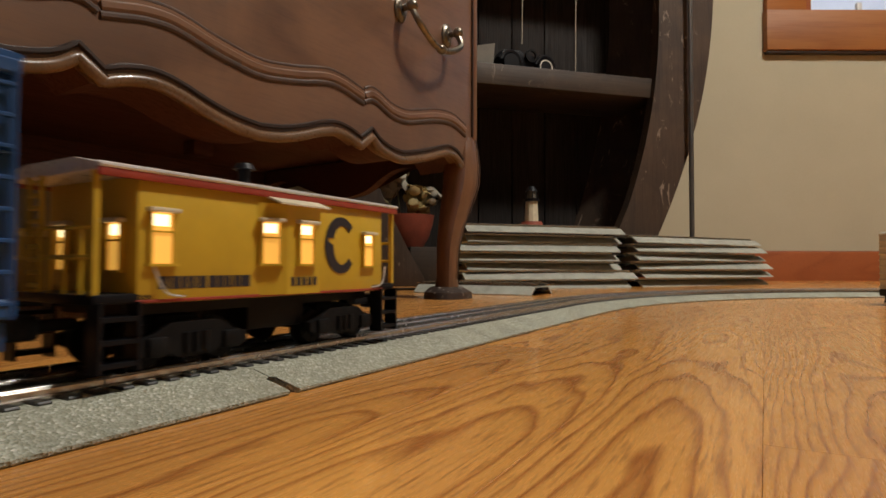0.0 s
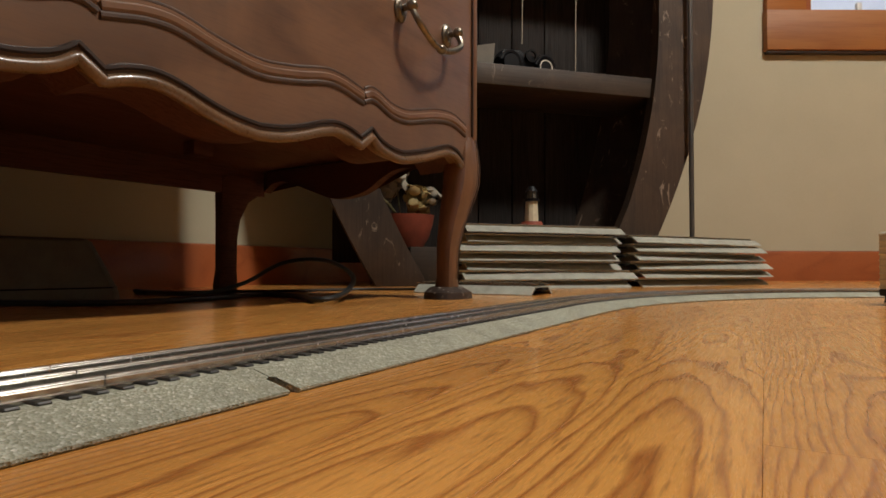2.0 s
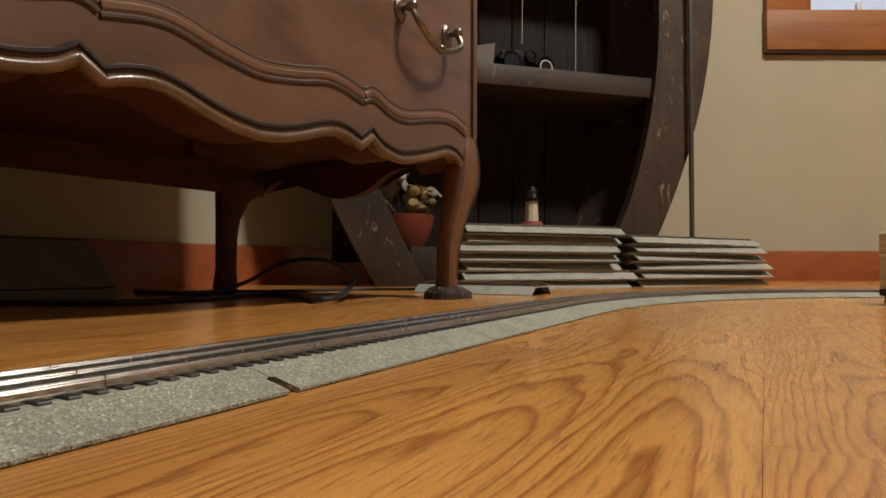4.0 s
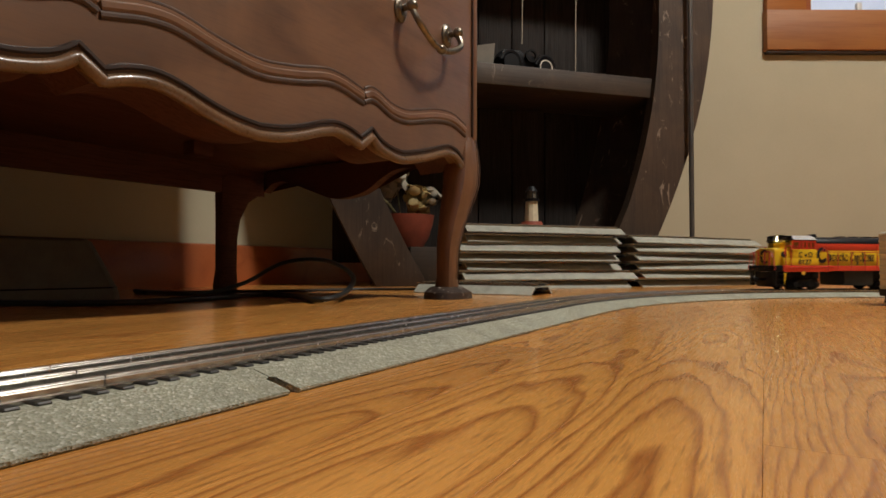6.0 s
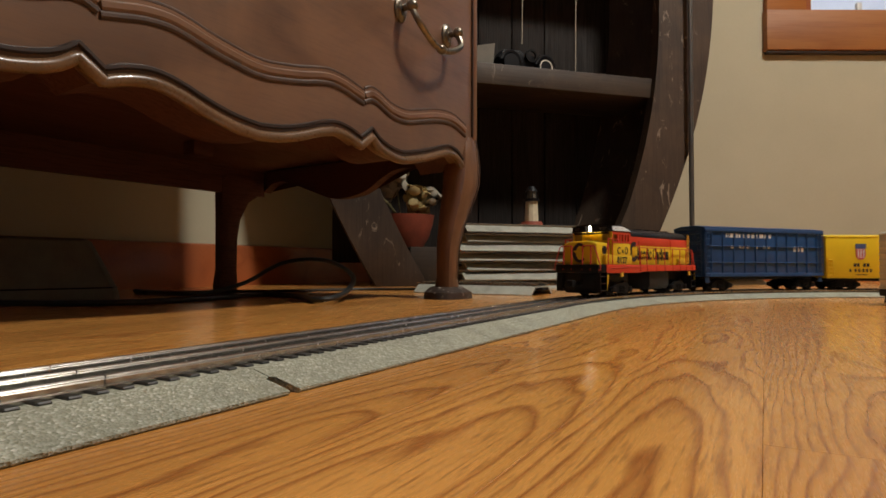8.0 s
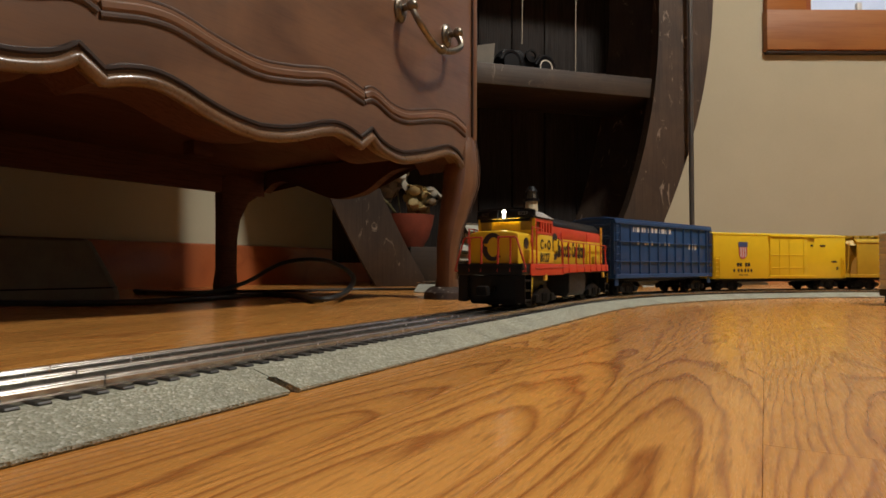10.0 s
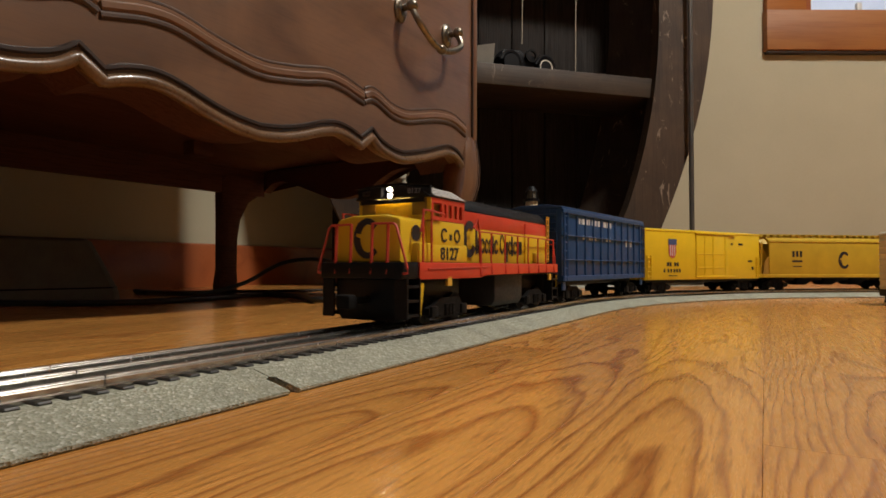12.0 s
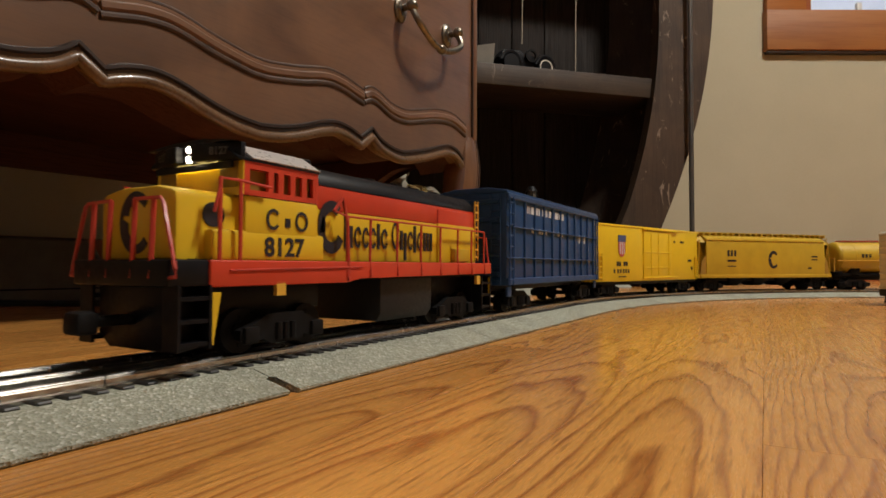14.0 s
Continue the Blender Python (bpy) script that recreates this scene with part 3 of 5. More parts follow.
def boat_shelf():
    b = thing("boat_bookcase", "tall bookcase shaped like an upright rowboat, dark-stained wood", "bookcase", at=BOAT)
    zs = [1.80 * k / 36 for k in range(37)]
    for s in (1, -1):
        # gunwale board on the front and hull plank behind it
        out = [(s * boat_half(z), z) for z in zs]
        inn = [(s * max(0.004, boat_half(z) - 0.118 - 0.042 * min(1.0, max(0.0, (z - 0.2) / 0.5))), z) for z in zs[::-1]]
        part("gunwale", slab(out + inn, (-0.014, 0.014), "y", bevel=0.002), WALNUT, b)
        bm = bmesh.new()
        cols = []
        for z in zs:
            w = boat_half(z)
            cols.append([bm.verts.new((s * x, y, z)) for x, y in ((w - 0.004, 0.0145), (max(0.003, w * 0.93 - 0.02), 0.14), (max(0.002, w * 0.74 - 0.02), 0.24), (max(0.001, w * 0.74 - 0.036), 0.236), (max(0.002, w * 0.93 - 0.036), 0.13), (max(0.003, w - 0.020), 0.0145))])
        for c0, c1 in zip(cols, cols[1:]):
            for k in range(6):
                bm.faces.new((c0[k], c0[(k + 1) % 6], c1[(k + 1) % 6], c1[k]))
        bm.faces.new(cols[0]), bm.faces.new(cols[-1][::-1])
        part("hull_side", bm, WALNUT, b)
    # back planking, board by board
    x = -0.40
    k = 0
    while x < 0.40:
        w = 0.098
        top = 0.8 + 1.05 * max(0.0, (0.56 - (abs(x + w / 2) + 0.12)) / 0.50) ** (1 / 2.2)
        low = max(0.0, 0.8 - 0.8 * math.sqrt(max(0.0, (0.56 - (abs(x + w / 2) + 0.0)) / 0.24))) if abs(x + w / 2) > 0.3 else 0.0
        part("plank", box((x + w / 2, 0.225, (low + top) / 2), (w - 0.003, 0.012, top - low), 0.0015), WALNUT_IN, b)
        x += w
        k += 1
    for z, t in ((0.0445, 0.089), (0.50, 0.050), (0.95, 0.05), (1.35, 0.05)):
        w = boat_half(z) - 0.105
        part("shelf", box((0, 0.105, z), (2 * w, 0.205, t), 0.002), WALNUT_X, b)
    return b


boat_shelf()


def floor_lamp_pole():
    p = thing("pole", "thin grey metal pole standing on the floor", "pole", at=Matrix.Translation(at_view(0.6835, 1.595)))
    part("shaft", rod((0, 0, 0.01), (0, 0, 1.75), 0.0065, n=14), STEEL, p)
    part("base", rod((0, 0, 0.0), (0, 0, 0.012), 0.05, 0.045, 24), STEEL, p)


floor_lamp_pole()

# ---- the railway ----
XC, U0, R0 = -0.2193, 0.612, 0.740
ARC = math.pi * R0
RAIL_Z, TIE_Z, HALF_G = 0.0126, 0.0085, 0.01805


def on_track(s, l=0.0, z=0.0):
    """The place s along the track, l to its inner side."""
    if s <= U0:
        return Vector((XC + l, s, z))
    if s <= U0 + ARC:
        a = (s - U0) / R0
        return Vector((XC + R0 - (R0 - l) * math.cos(a), U0 + (R0 - l) * math.sin(a), z))
    return Vector((XC + 2 * R0 - l, U0 - (s - U0 - ARC), z))


def span(s0, s1, step=0.03):
    n = max(1, math.ceil((s1 - s0) / step)) if s1 > U0 and s0 < U0 + ARC else 1
    return [s0 + (s1 - s0) * k / n for k in range(n + 1)]


def ribbon(s0, s1, profile, bm=None, notch=(0.0, 0.0)):
    """A closed profile of (l, z) pairs carried along the track; notch: how far the lower shoulder is cut back at each end."""
    bm = bm or bmesh.new()
    steps = span(s0, s1)
    cut = {0: notch[0], len(steps) - 1: -notch[1]}
    rings = [[bm.verts.new(on_track(s + (cut.get(i, 0.0) if l > 0.041 else 0.0), l, z)) for l, z in profile] for i, s in enumerate(steps)]
    n = len(profile)
    for a, b in zip(rings, rings[1:]):
        for k in range(n):
            bm.faces.new((a[k], a[(k + 1) % n], b[(k + 1) % n], b[k]))
    bm.faces.new(rings[0]), bm.faces.new(rings[-1][::-1])
    return bm


BED = [(-0.0535, 0.0), (-0.0545, 0.0008), (-0.0545, 0.0018), (-0.031, 0.0076), (0.031, 0.0076), (0.0405, 0.0053), (0.0415, 0.0050), (0.0545, 0.0018), (0.0545, 0.0008), (0.0535, 0.0)]


def rail_profile(l):
    w, b = 0.0015, 0.0024
    head = [(l + w * math.cos(radians(a)), RAIL_Z - 0.0010 + 0.0010 * math.sin(radians(a))) for a in range(0, 181, 18)]
    return [(l - b, TIE_Z - 0.0004), (l + b, TIE_Z - 0.0004), (l + b, TIE_Z + 0.0004), (l + 0.0010, TIE_Z + 0.0008), (l + 0.0010, RAIL_Z - 0.0016)] + head + [(l - 0.0010, RAIL_Z - 0.0016), (l - 0.0010, TIE_Z + 0.0008), (l - b, TIE_Z + 0.0004)]


def track():
    tie_bm = box((0, 0, 0), (0.052, 0.0046, 0.0030), 0.0005, segments=1)
    first = None
    joints = [0.114 - 0.183 * 13 + 0.183 * k for k in range(43)]
    for i, (s0, s1) in enumerate(zip(joints, joints[1:])):
        near = -0.15 < s0 < 0.9
        t = thing("track_section", "grey ballasted toy train track section with three rails", "train track", group="track sections on the floor")
        b0, b1 = s0 + 0.0535, s1 + 0.0535
        ends = [0.0022 if abs(b - 0.1675) < 0.01 else 0.0 for b in (b0, b1)]
        part("roadbed", ribbon(b0 + 0.0003, b1 - 0.0003, BED, notch=ends), BALLAST, t, "grey ballast roadbed")
        for l in (-HALF_G, 0.0, HALF_G):
            part("rail", ribbon(s0 + 0.0003, s1 - 0.0003, rail_profile(l)), RAIL, t, "nickel rail")
        n = 21
        if near:
            if first is None:
                first = link("tie", tie_bm, TIE)
                first_mesh = first.data
                bpy.data.objects.remove(first)
                first = True
            for k in range(n):
                s = s0 + (k + 0.5) * (s1 - s0) / n
                p, q = on_track(s, 0, 0.0071), on_track(s + 0.001, 0, 0.0071)
                d = q - p
                same("tie", first_mesh, t, Matrix.Translation(p) @ Matrix.Rotation(math.atan2(d.y, d.x) - math.pi / 2, 4, "Z"))
        else:
            bm = bmesh.new()
            for k in range(n):
                s = s0 + (k + 0.5) * (s1 - s0) / n
                p, q = on_track(s, 0, 0.0071), on_track(s + 0.001, 0, 0.0071)
                d = q - p
                box(p, (0.052, 0.0046, 0.0030), bm=bm, turn=Matrix.Rotation(math.atan2(d.y, d.x) - math.pi / 2, 4, "Z"))
            tagged(part("ties", bm, TIE, t, smooth=0), kind="stuff")


track()

# ---- the train: cars stand on z = 0, +x is forward, +y faces the inside of the loop ----


def truck(parent, x, wheel_x=(0.016, -0.016), r=0.0078, material=None, name="truck"):
    material = material or DARK
    t = part(name, box((x, 0, 0.0155), (0.020, 0.034, 0.006), 0.001), material, parent, "dark truck with sprung side frames")
    for s in (1, -1):
        y = s * 0.0245
        bm = bmesh.new()
        slab([(x - 0.024, 0.0065), (x - 0.020, 0.0045), (x - 0.012, 0.0060), (x - 0.007, 0.0035), (x + 0.007, 0.0035), (x + 0.012, 0.0060), (x + 0.020, 0.0045), (x + 0.024, 0.0065),
              (x + 0.024, 0.0105), (x + 0.016, 0.0130), (x + 0.010, 0.0165), (x - 0.010, 0.0165), (x - 0.016, 0.0130), (x - 0.024, 0.0105)], (y - 0.002, y + 0.002), "y", bm)
        for wx in wheel_x:
            box((x + wx, y + s * 0.0022, 0.0082), (0.0075, 0.0030, 0.0070), 0.0008, bm)
        for k in (-0.004, 0.0, 0.004):
            rod((x + k, y + s * 0.0022, 0.005), (x + k, y + s * 0.0022, 0.0125), 0.0017, n=8, bm=bm)
        part("side_frame", bm, material, t)
    for wx in wheel_x:
        bm = rod((0, -HALF_G, 0), (0, HALF_G, 0), 0.0016, n=8)
        for s in (1, -1):
            y = s * HALF_G
            rod((0, y - s * 0.0035, 0), (0, y + s * 0.0018, 0), r, n=20, bm=bm)
            rod((0, y - s * 0.0045, 0), (0, y - s * 0.0030, 0), r + 0.0014, n=20, bm=bm)
            rod((0, y + s * 0.0016, 0), (0, y + s * 0.0030, 0), r * 0.45, n=12, bm=bm)
            for k in range(4):
                a = math.pi * k / 2
                rod((0.62 * r * math.cos(a), y + s * 0.0016, 0.62 * r * math.sin(a)), (0.62 * r * math.cos(a), y + s * 0.0022, 0.62 * r * math.sin(a)), r * 0.12, n=6, bm=bm)
        w = part("wheelset", bm, DARK, t, "dark metal wheels on an axle")
        w.matrix_basis = Matrix.Translation((x + wx, 0, r + 0.0002))
        w["radius"] = r
    return t


def coupler(parent, x, s):
    bm = box((x + s * 0.006, 0, 0.0165), (0.022, 0.006, 0.004), 0.001)
    box((x + s * 0.019, 0.001, 0.0165), (0.008, 0.011, 0.0085), 0.002, bm)
    part("coupler", bm, DARK, parent, "black knuckle coupler")


def ladder(parent, x, y, z0, z1, w, n, material, along="x", r=0.0007):
    bm = bmesh.new()
    for e in (-w / 2, w / 2):
        a = (x + e, y, z0) if along == "x" else (x, y + e, z0)
        rod(a, (a[0], a[1], z1), r, n=6, bm=bm)
    for k in range(n):
        z = z0 + (z1 - z0) * (k + 0.5) / n
        d = (w / 2, 0) if along == "x" else (0, w / 2)
        rod((x - d[0], y - d[1], z), (x + d[0], y + d[1], z), r, n=6, bm=bm)
    return part("ladder", bm, material, parent)


def number(parent, text, size, material, m, name="number"):
    """Raised figures in the built-in type."""
    cu = bpy.data.curves.new(name, "FONT")
    cu.body, cu.size, cu.extrude, cu.align_x, cu.align_y = text, size, 0.0002, "CENTER", "CENTER"
    cu.offset = size * 0.02
    tmp = new(name, cu)
    dg = bpy.context.evaluated_depsgraph_get()
    me = bpy.data.meshes.new_from_object(tmp.evaluated_get(dg))
    bpy.data.objects.remove(tmp)
    me.materials.clear()
    me.materials.append(material)
    ob = new(name, me)
    ob.parent = parent
    ob.matrix_basis = m
    return tagged(ob, "dark figures " + text)


SIDE = Matrix(((-1, 0, 0, 0), (0, 0, 1, 0), (0, 1, 0, 0), (0, 0, 0, 1)))      # type lies on a face that looks along +y
FACE = Matrix(((0, 0, 1, 0), (1, 0, 0, 0), (0, 1, 0, 0), (0, 0, 0, 1)))       # type lies on a face that looks along +x


def locomotive():
    e = thing("locomotive", "yellow and vermilion toy diesel locomotive with black roof, headlights lit", "locomotive")
    W = 0.032
    # frame: deeper skirt under the cab
    for s in (1, -1):
        part("sill", slab([(0.1085, 0.0290), (0.030, 0.0290), (0.020, 0.0315), (-0.128, 0.0315), (-0.128, 0.0395), (0.1085, 0.0395)], (s * (W - 0.003), s * W), "y", bevel=0.0006), RED, e, "vermilion side sill")
    part("walkway", box((-0.010, 0, 0.0372), (0.236, 0.0575, 0.0045), 0.0005), BLACK, e, "black walkway deck")
    part("front_deck", box((0.1145, 0, 0.0345), (0.021, 0.062, 0.010), 0.001), BLACK, e, "black front platform")
    # pilot with steps
    part("pilot", slab([(0.100, 0.006), (0.115, 0.004), (0.119, 0.010), (0.119, 0.029), (0.100, 0.029)], (-0.023, 0.023), "y", bevel=0.001), BLACK, e, "black pilot")
    part("pilot", slab([(-0.124, 0.008), (-0.112, 0.008), (-0.112, 0.030), (-0.126, 0.030)], (-0.024, 0.024), "y", bevel=0.001), BLACK, e, "black rear pilot")
    for x in (0.1145, -0.120):
        for s in (1, -1):
            bm = bmesh.new()
            for k in range(3):
                box((x, s * 0.0275, 0.008 + 0.0085 * k), (0.013, 0.008, 0.0016), bm=bm)
            box((x - 0.0065, s * 0.0275, 0.018), (0.0012, 0.009, 0.024), bm=bm)
            box((x + 0.0065, s * 0.0275, 0.018), (0.0012, 0.009, 0.024), bm=bm)
            part("steps", bm, BLACK, e, "black corner steps")
    for s in (1, -1):
        part("grab_stripe", slab([(0.1085, 0.027), (0.1032, 0.027), (0.1066, 0.007), (0.1085, 0.007)], (s * 0.0305, s * 0.0315), "y"), YELLOW, e, "yellow stripe")
        part("grab_stripe", slab([(-0.1275, 0.029), (-0.1255, 0.029), (-0.1262, 0.009), (-0.1272, 0.009)], (s * 0.0305, s * 0.0315), "y"), YELLOW, e, "yellow stripe")
    # nose
    nose = bmesh.new()
    slab([(-0.0245, 0.0395), (0.0245, 0.0395), (0.0245, 0.0630), (0.0238, 0.0652), (0.0215, 0.0667), (0.0120, 0.0684), (-0.0120, 0.0684), (-0.0215, 0.0667), (-0.0238, 0.0652), (-0.0245, 0.0630)], (0.080, 0.1180), "x", nose, bevel=0.0022)
    nose_ob = part("nose", nose, YELLOW, e, "yellow low nose")
    bm = moved(notched_ring(0.0124), Matrix.Translation((0.1180, 0, 0.0540)) @ Matrix.Rotation(math.pi / 2, 4, "Z") @ Matrix.Translation((0, -0.0004, 0)))
    part("emblem", bm, INK, nose_ob, "dark round open-ring emblem")
    part("class_lamp", rod((0.1020, 0.0238, 0.0575), (0.1020, 0.0249, 0.0575), 0.0050, n=16), INK, nose_ob, "dark round side port")
    part("headboard_block", box((0.096, 0, 0.0393), (0.034, 0.052, 0.0012)), BLACK, e)
    # lower side box before the cab
    part("battery_box", box((0.075, 0, 0.0455), (0.062, 0.0575, 0.0125), 0.0015), YELLOW, e, "yellow equipment box")
    # cab: lower yellow, upper red with window openings
    part("cab_lower", box((0.0690, 0, 0.0565), (0.042, 0.0570, 0.0200), 0.0012), YELLOW, e, "yellow lower cab")
    cab = bmesh.new()
    z0, z1, x0, x1, y1 = 0.0665, 0.0777, 0.0482, 0.0905, 0.0284
    box(((x0 + x1) / 2, 0, z1 + 0.0016), (x1 - x0, 2 * y1, 0.0032), bm=cab)
    box(((x0 + x1) / 2, 0, z0 + 0.0012), (x1 - x0, 2 * y1, 0.0024), bm=cab)
    for s in (1, -1):
        for x in (x0 + 0.0018, 0.0570, 0.0640, 0.0710, 0.0765, x1 - 0.0012):
            box((x, s * (y1 - 0.0008), (z0 + z1) / 2), (0.0030, 0.0016, z1 - z0), bm=cab)
        for x in (x1 - 0.0008, x0 + 0.0008):
            for y in (0.0275, 0.0130):
                box((x, s * (y - 0.001), (z0 + z1) / 2), (0.0016, 0.0040, z1 - z0), bm=cab)
    part("cab_upper", cab, RED, e, "vermilion window band")
    # the cab's yellow inside light is put into the glazing colour
    part("cab_inside", box((0.0690, 0, 0.0742), (0.037, 0.050, 0.0140)), plain_cached("amber_lit_glazing", (0.26, 0.165, 0.022)), e, "cab glazing, amber for the light inside")
    part("front_sheet", slab([(-0.0284, 0.0665), (0.0284, 0.0665), (0.0284, 0.0808), (-0.0284, 0.0808)], (0.0904, 0.0912), "x"), YELLOW, e, "yellow cab front")
    for s in (1, -1):
        part("front_window", box((0.0912, s * 0.0200, 0.0752), (0.0012, 0.0110, 0.0105), 0.0004), plain_cached("amber_lit_glazing", (0.26, 0.165, 0.022)), e, "front window, amber for the light inside")
    # added emitter: gives the cab front the glow the headlight should cast
    part("front_light", box((0.0920, 0, 0.0799), (0.0010, 0.0260, 0.0008)), CAB_FILL, e, "added glowing slit that brightens the cab front")
    # added strip, only there to keep the emitter out of sight
    part("visor", box((0.0938, 0, 0.0790), (0.0010, 0.0500, 0.0026)), BLACK, e, "black strip added to hide the glowing slit")
    roof_sec = [(-0.0290, 0.0807), (0.0290, 0.0807), (0.0290, 0.0818), (0.0175, 0.0888), (0.0060, 0.0897), (-0.0060, 0.0897), (-0.0175, 0.0888), (-0.0290, 0.0818)]
    roof = part("cab_roof", slab(roof_sec, (0.0478, 0.0945), "x", bevel=0.0006), BLACK, e, "black cab roof")
    # pale strips paint the reflection on the slopes of the black roof
    for s in (1, -1):
        bm = slab([(s * 0.0294, 0.0821), (s * 0.0178, 0.0892), (s * 0.0176, 0.0888), (s * 0.0290, 0.0818)], (0.0480, 0.0870), "x")
        part("roof_panel", bm, SILVER, roof, "roof slope with its reflection painted pale")
    for k in (1, -1):
        board = part("number_board", slab([(0.0905, k * 0.0287), (0.0925, k * 0.0287), (0.0985, k * 0.0090), (0.0985, k * 0.0046), (0.0905, k * 0.0046)], (0.0808, 0.0882), "z", bevel=0.0005), BLACK, roof, "black slanting number board")
        turn = Matrix.Rotation(k * 0.298, 4, "Z")
        number(board, "8127", 0.0044, STEEL, Matrix.Translation((0.0957, k * 0.0188, 0.0846)) @ turn @ FACE, "board_number")
    part("brow", slab([(-0.0285, 0.0882), (0.0285, 0.0882), (0.0100, 0.0902), (-0.0100, 0.0902)], (0.0900, 0.0965), "x"), BLACK, roof, "black brow over the headlight")
    lamps = part("headlight", box((0.0935, 0, 0.0845), (0.0030, 0.0088, 0.0074), 0.0004), BLACK, e, "twin headlight housing")
    for z in (0.0825, 0.0867):
        part("lens", rod((0.0948, 0, z), (0.0960, 0, z), 0.0015, n=16), LAMPON, lamps, "lit white lens")
    # hood
    part("hood_lower", box((-0.0325, 0, 0.0520), (0.161, 0.0505, 0.0255), 0.0008), YELLOW, e, "yellow hood side")
    part("hood_upper", box((-0.0325, 0, 0.0705), (0.161, 0.0508, 0.0118), 0.0006), RED, e, "vermilion hood band")
    part("hood_roof", slab([(-0.0256, 0.0764), (0.0256, 0.0764), (0.0248, 0.0800), (0.0190, 0.0855), (0.0090, 0.0875), (-0.0090, 0.0875), (-0.0190, 0.0855), (-0.0248, 0.0800)], (-0.113, 0.0478), "x", bevel=0.0006), BLACK, e, "black hood roof")
    part("radiator_box", box((-0.088, 0, 0.0595), (0.050, 0.0530, 0.0300), 0.0010), RED, e, "vermilion radiator section")
    part("radiator_lower", box((-0.088, 0, 0.0520), (0.0508, 0.0538, 0.0262), 0.0010), YELLOW, e, "yellow radiator base")
    for k in range(4):
        part("roof_fan", rod((-0.018 - 0.024 * k, 0, 0.0875), (-0.018 - 0.024 * k, 0, 0.0892), 0.008, n=20), BLACK, e)
    part("horn", tube([(0.038, -0.006, 0.0895), (0.022, -0.006, 0.0900), (0.020, -0.006, 0.0900)], 0.0018, 8), BLACK, e, "black roof horn")
    part("horn", tube([(0.040, 0.004, 0.0900), (0.030, 0.004, 0.0910)], 0.0022, 8), BLACK, e, "black roof horn")
    # lettering: number kept, names as plain shapes
    number(e, "8127", 0.0114, INK, Matrix.Translation((0.0690, 0.0290, 0.0449)) @ SIDE)
    ys = 0.0287
    for x, sq in ((0.0755, 38), (0.0590, 0)):
        bm = ring_c(0.0046, 0.0032, sq, 360 - sq, 0.0004, 22, 0.82)
        bmesh.ops.transform(bm, matrix=Matrix.Translation((x, ys, 0.0573)) @ Matrix.Rotation(math.pi, 4, "Z") @ Matrix.Translation((0, -0.0004, 0)), verts=bm.verts)
        part("lettering", bm, INK, e, "dark ring-shaped lettering")
    part("lettering", bars([(0.0672, 0.0030)], 0.0562, 0.0040, ys), INK, e, "small dark mark")
    part("lettering", ring_letter(0.0360, 0.0257, 0.0565), INK, e, "large dark open-ring initial")
    bm = bmesh.new()
    x = 0.0262
    for w, h, dz in ((0.0018, 0.0130, 0.0020), (0.0018, 0.0085, 0), (0.0040, 0.0085, 0), (0.0036, 0.0085, 0), (0.0036, 0.0085, 0), (0.0016, 0.0105, 0.001), (0.0042, 0.0085, 0), (0, 0, 0),
                     (0.0050, 0.0120, 0.002), (0.0018, 0.0085, 0), (0.0018, 0.0120, -0.003), (0.0036, 0.0085, 0), (0.0017, 0.0120, 0.001), (0.0042, 0.0085, 0), (0.0017, 0.0085, 0), (0.0017, 0.0085, 0), (0.0017, 0.0085, 0)):
        w, h, dz = w * 1.34, h * 1.34, dz * 1.2 - 0.0012
        if w:
            if w > 0.003:
                g = ring_c(h / 2, h / 2 - 0.0019, 20, 330, 0.0004, 14, w / h * 1.05)
                bmesh.ops.transform(g, matrix=Matrix.Translation((x - w / 2, 0.0257, 0.0535 + dz)) @ Matrix.Rotation(math.pi, 4, "Z") @ Matrix.Translation((0, -0.0004, 0)), verts=g.verts)
                me = bpy.data.meshes.new("tmp")
                g.to_mesh(me)
                g.free()
                bm.from_mesh(me)
                bpy.data.meshes.remove(me)
            else:
                box((x - w / 2, 0.0256, 0.0535 + dz), (w, 0.0006, h), bm=bm)
            x -= w + 0.0014
        else:
            x -= 0.0030
    part("lettering", bm, INK, e, "dark script lettering as plain shapes")
    # railings
    for s in (1, -1):
        y = s * (W - 0.0008)
        posts = [0.030, 0.012, -0.012, -0.036, -0.058, -0.080, -0.099, -0.118]
        rail = tube([(0.040, y, 0.0640)] + [(x, y, 0.0620) for x in posts], 0.0006, 6)
        part("handrail", rail, WIRE, e, "red wire handrail")
        for x in posts:
            part("stanchion", tube([(x + 0.001, y + s * 0.0012, 0.0315), (x + 0.0006, y, 0.0420), (x, y, 0.0622)], 0.00075, 6), WIRE, e, "red wire stanchion")
        part("stanchion", tube([(0.030, y + s * 0.001, 0.0300), (0.0305, y, 0.060), (0.034, y, 0.0705), (0.040, y, 0.0640)], 0.0009, 6), WIRE, e, "red wire stanchion")
        for x in (0.1040, 0.0945):
            part("stanchion", tube([(x, y, 0.030), (x, y, 0.072)], 0.0008, 6), WIRE, e, "red wire stanchion")
        part("handrail", tube([(0.1065, y, 0.058), (0.1035, y, 0.0715), (0.0945, y, 0.0716), (0.0790, y, 0.0705)], 0.0007, 6), WIRE, e, "red wire handrail")
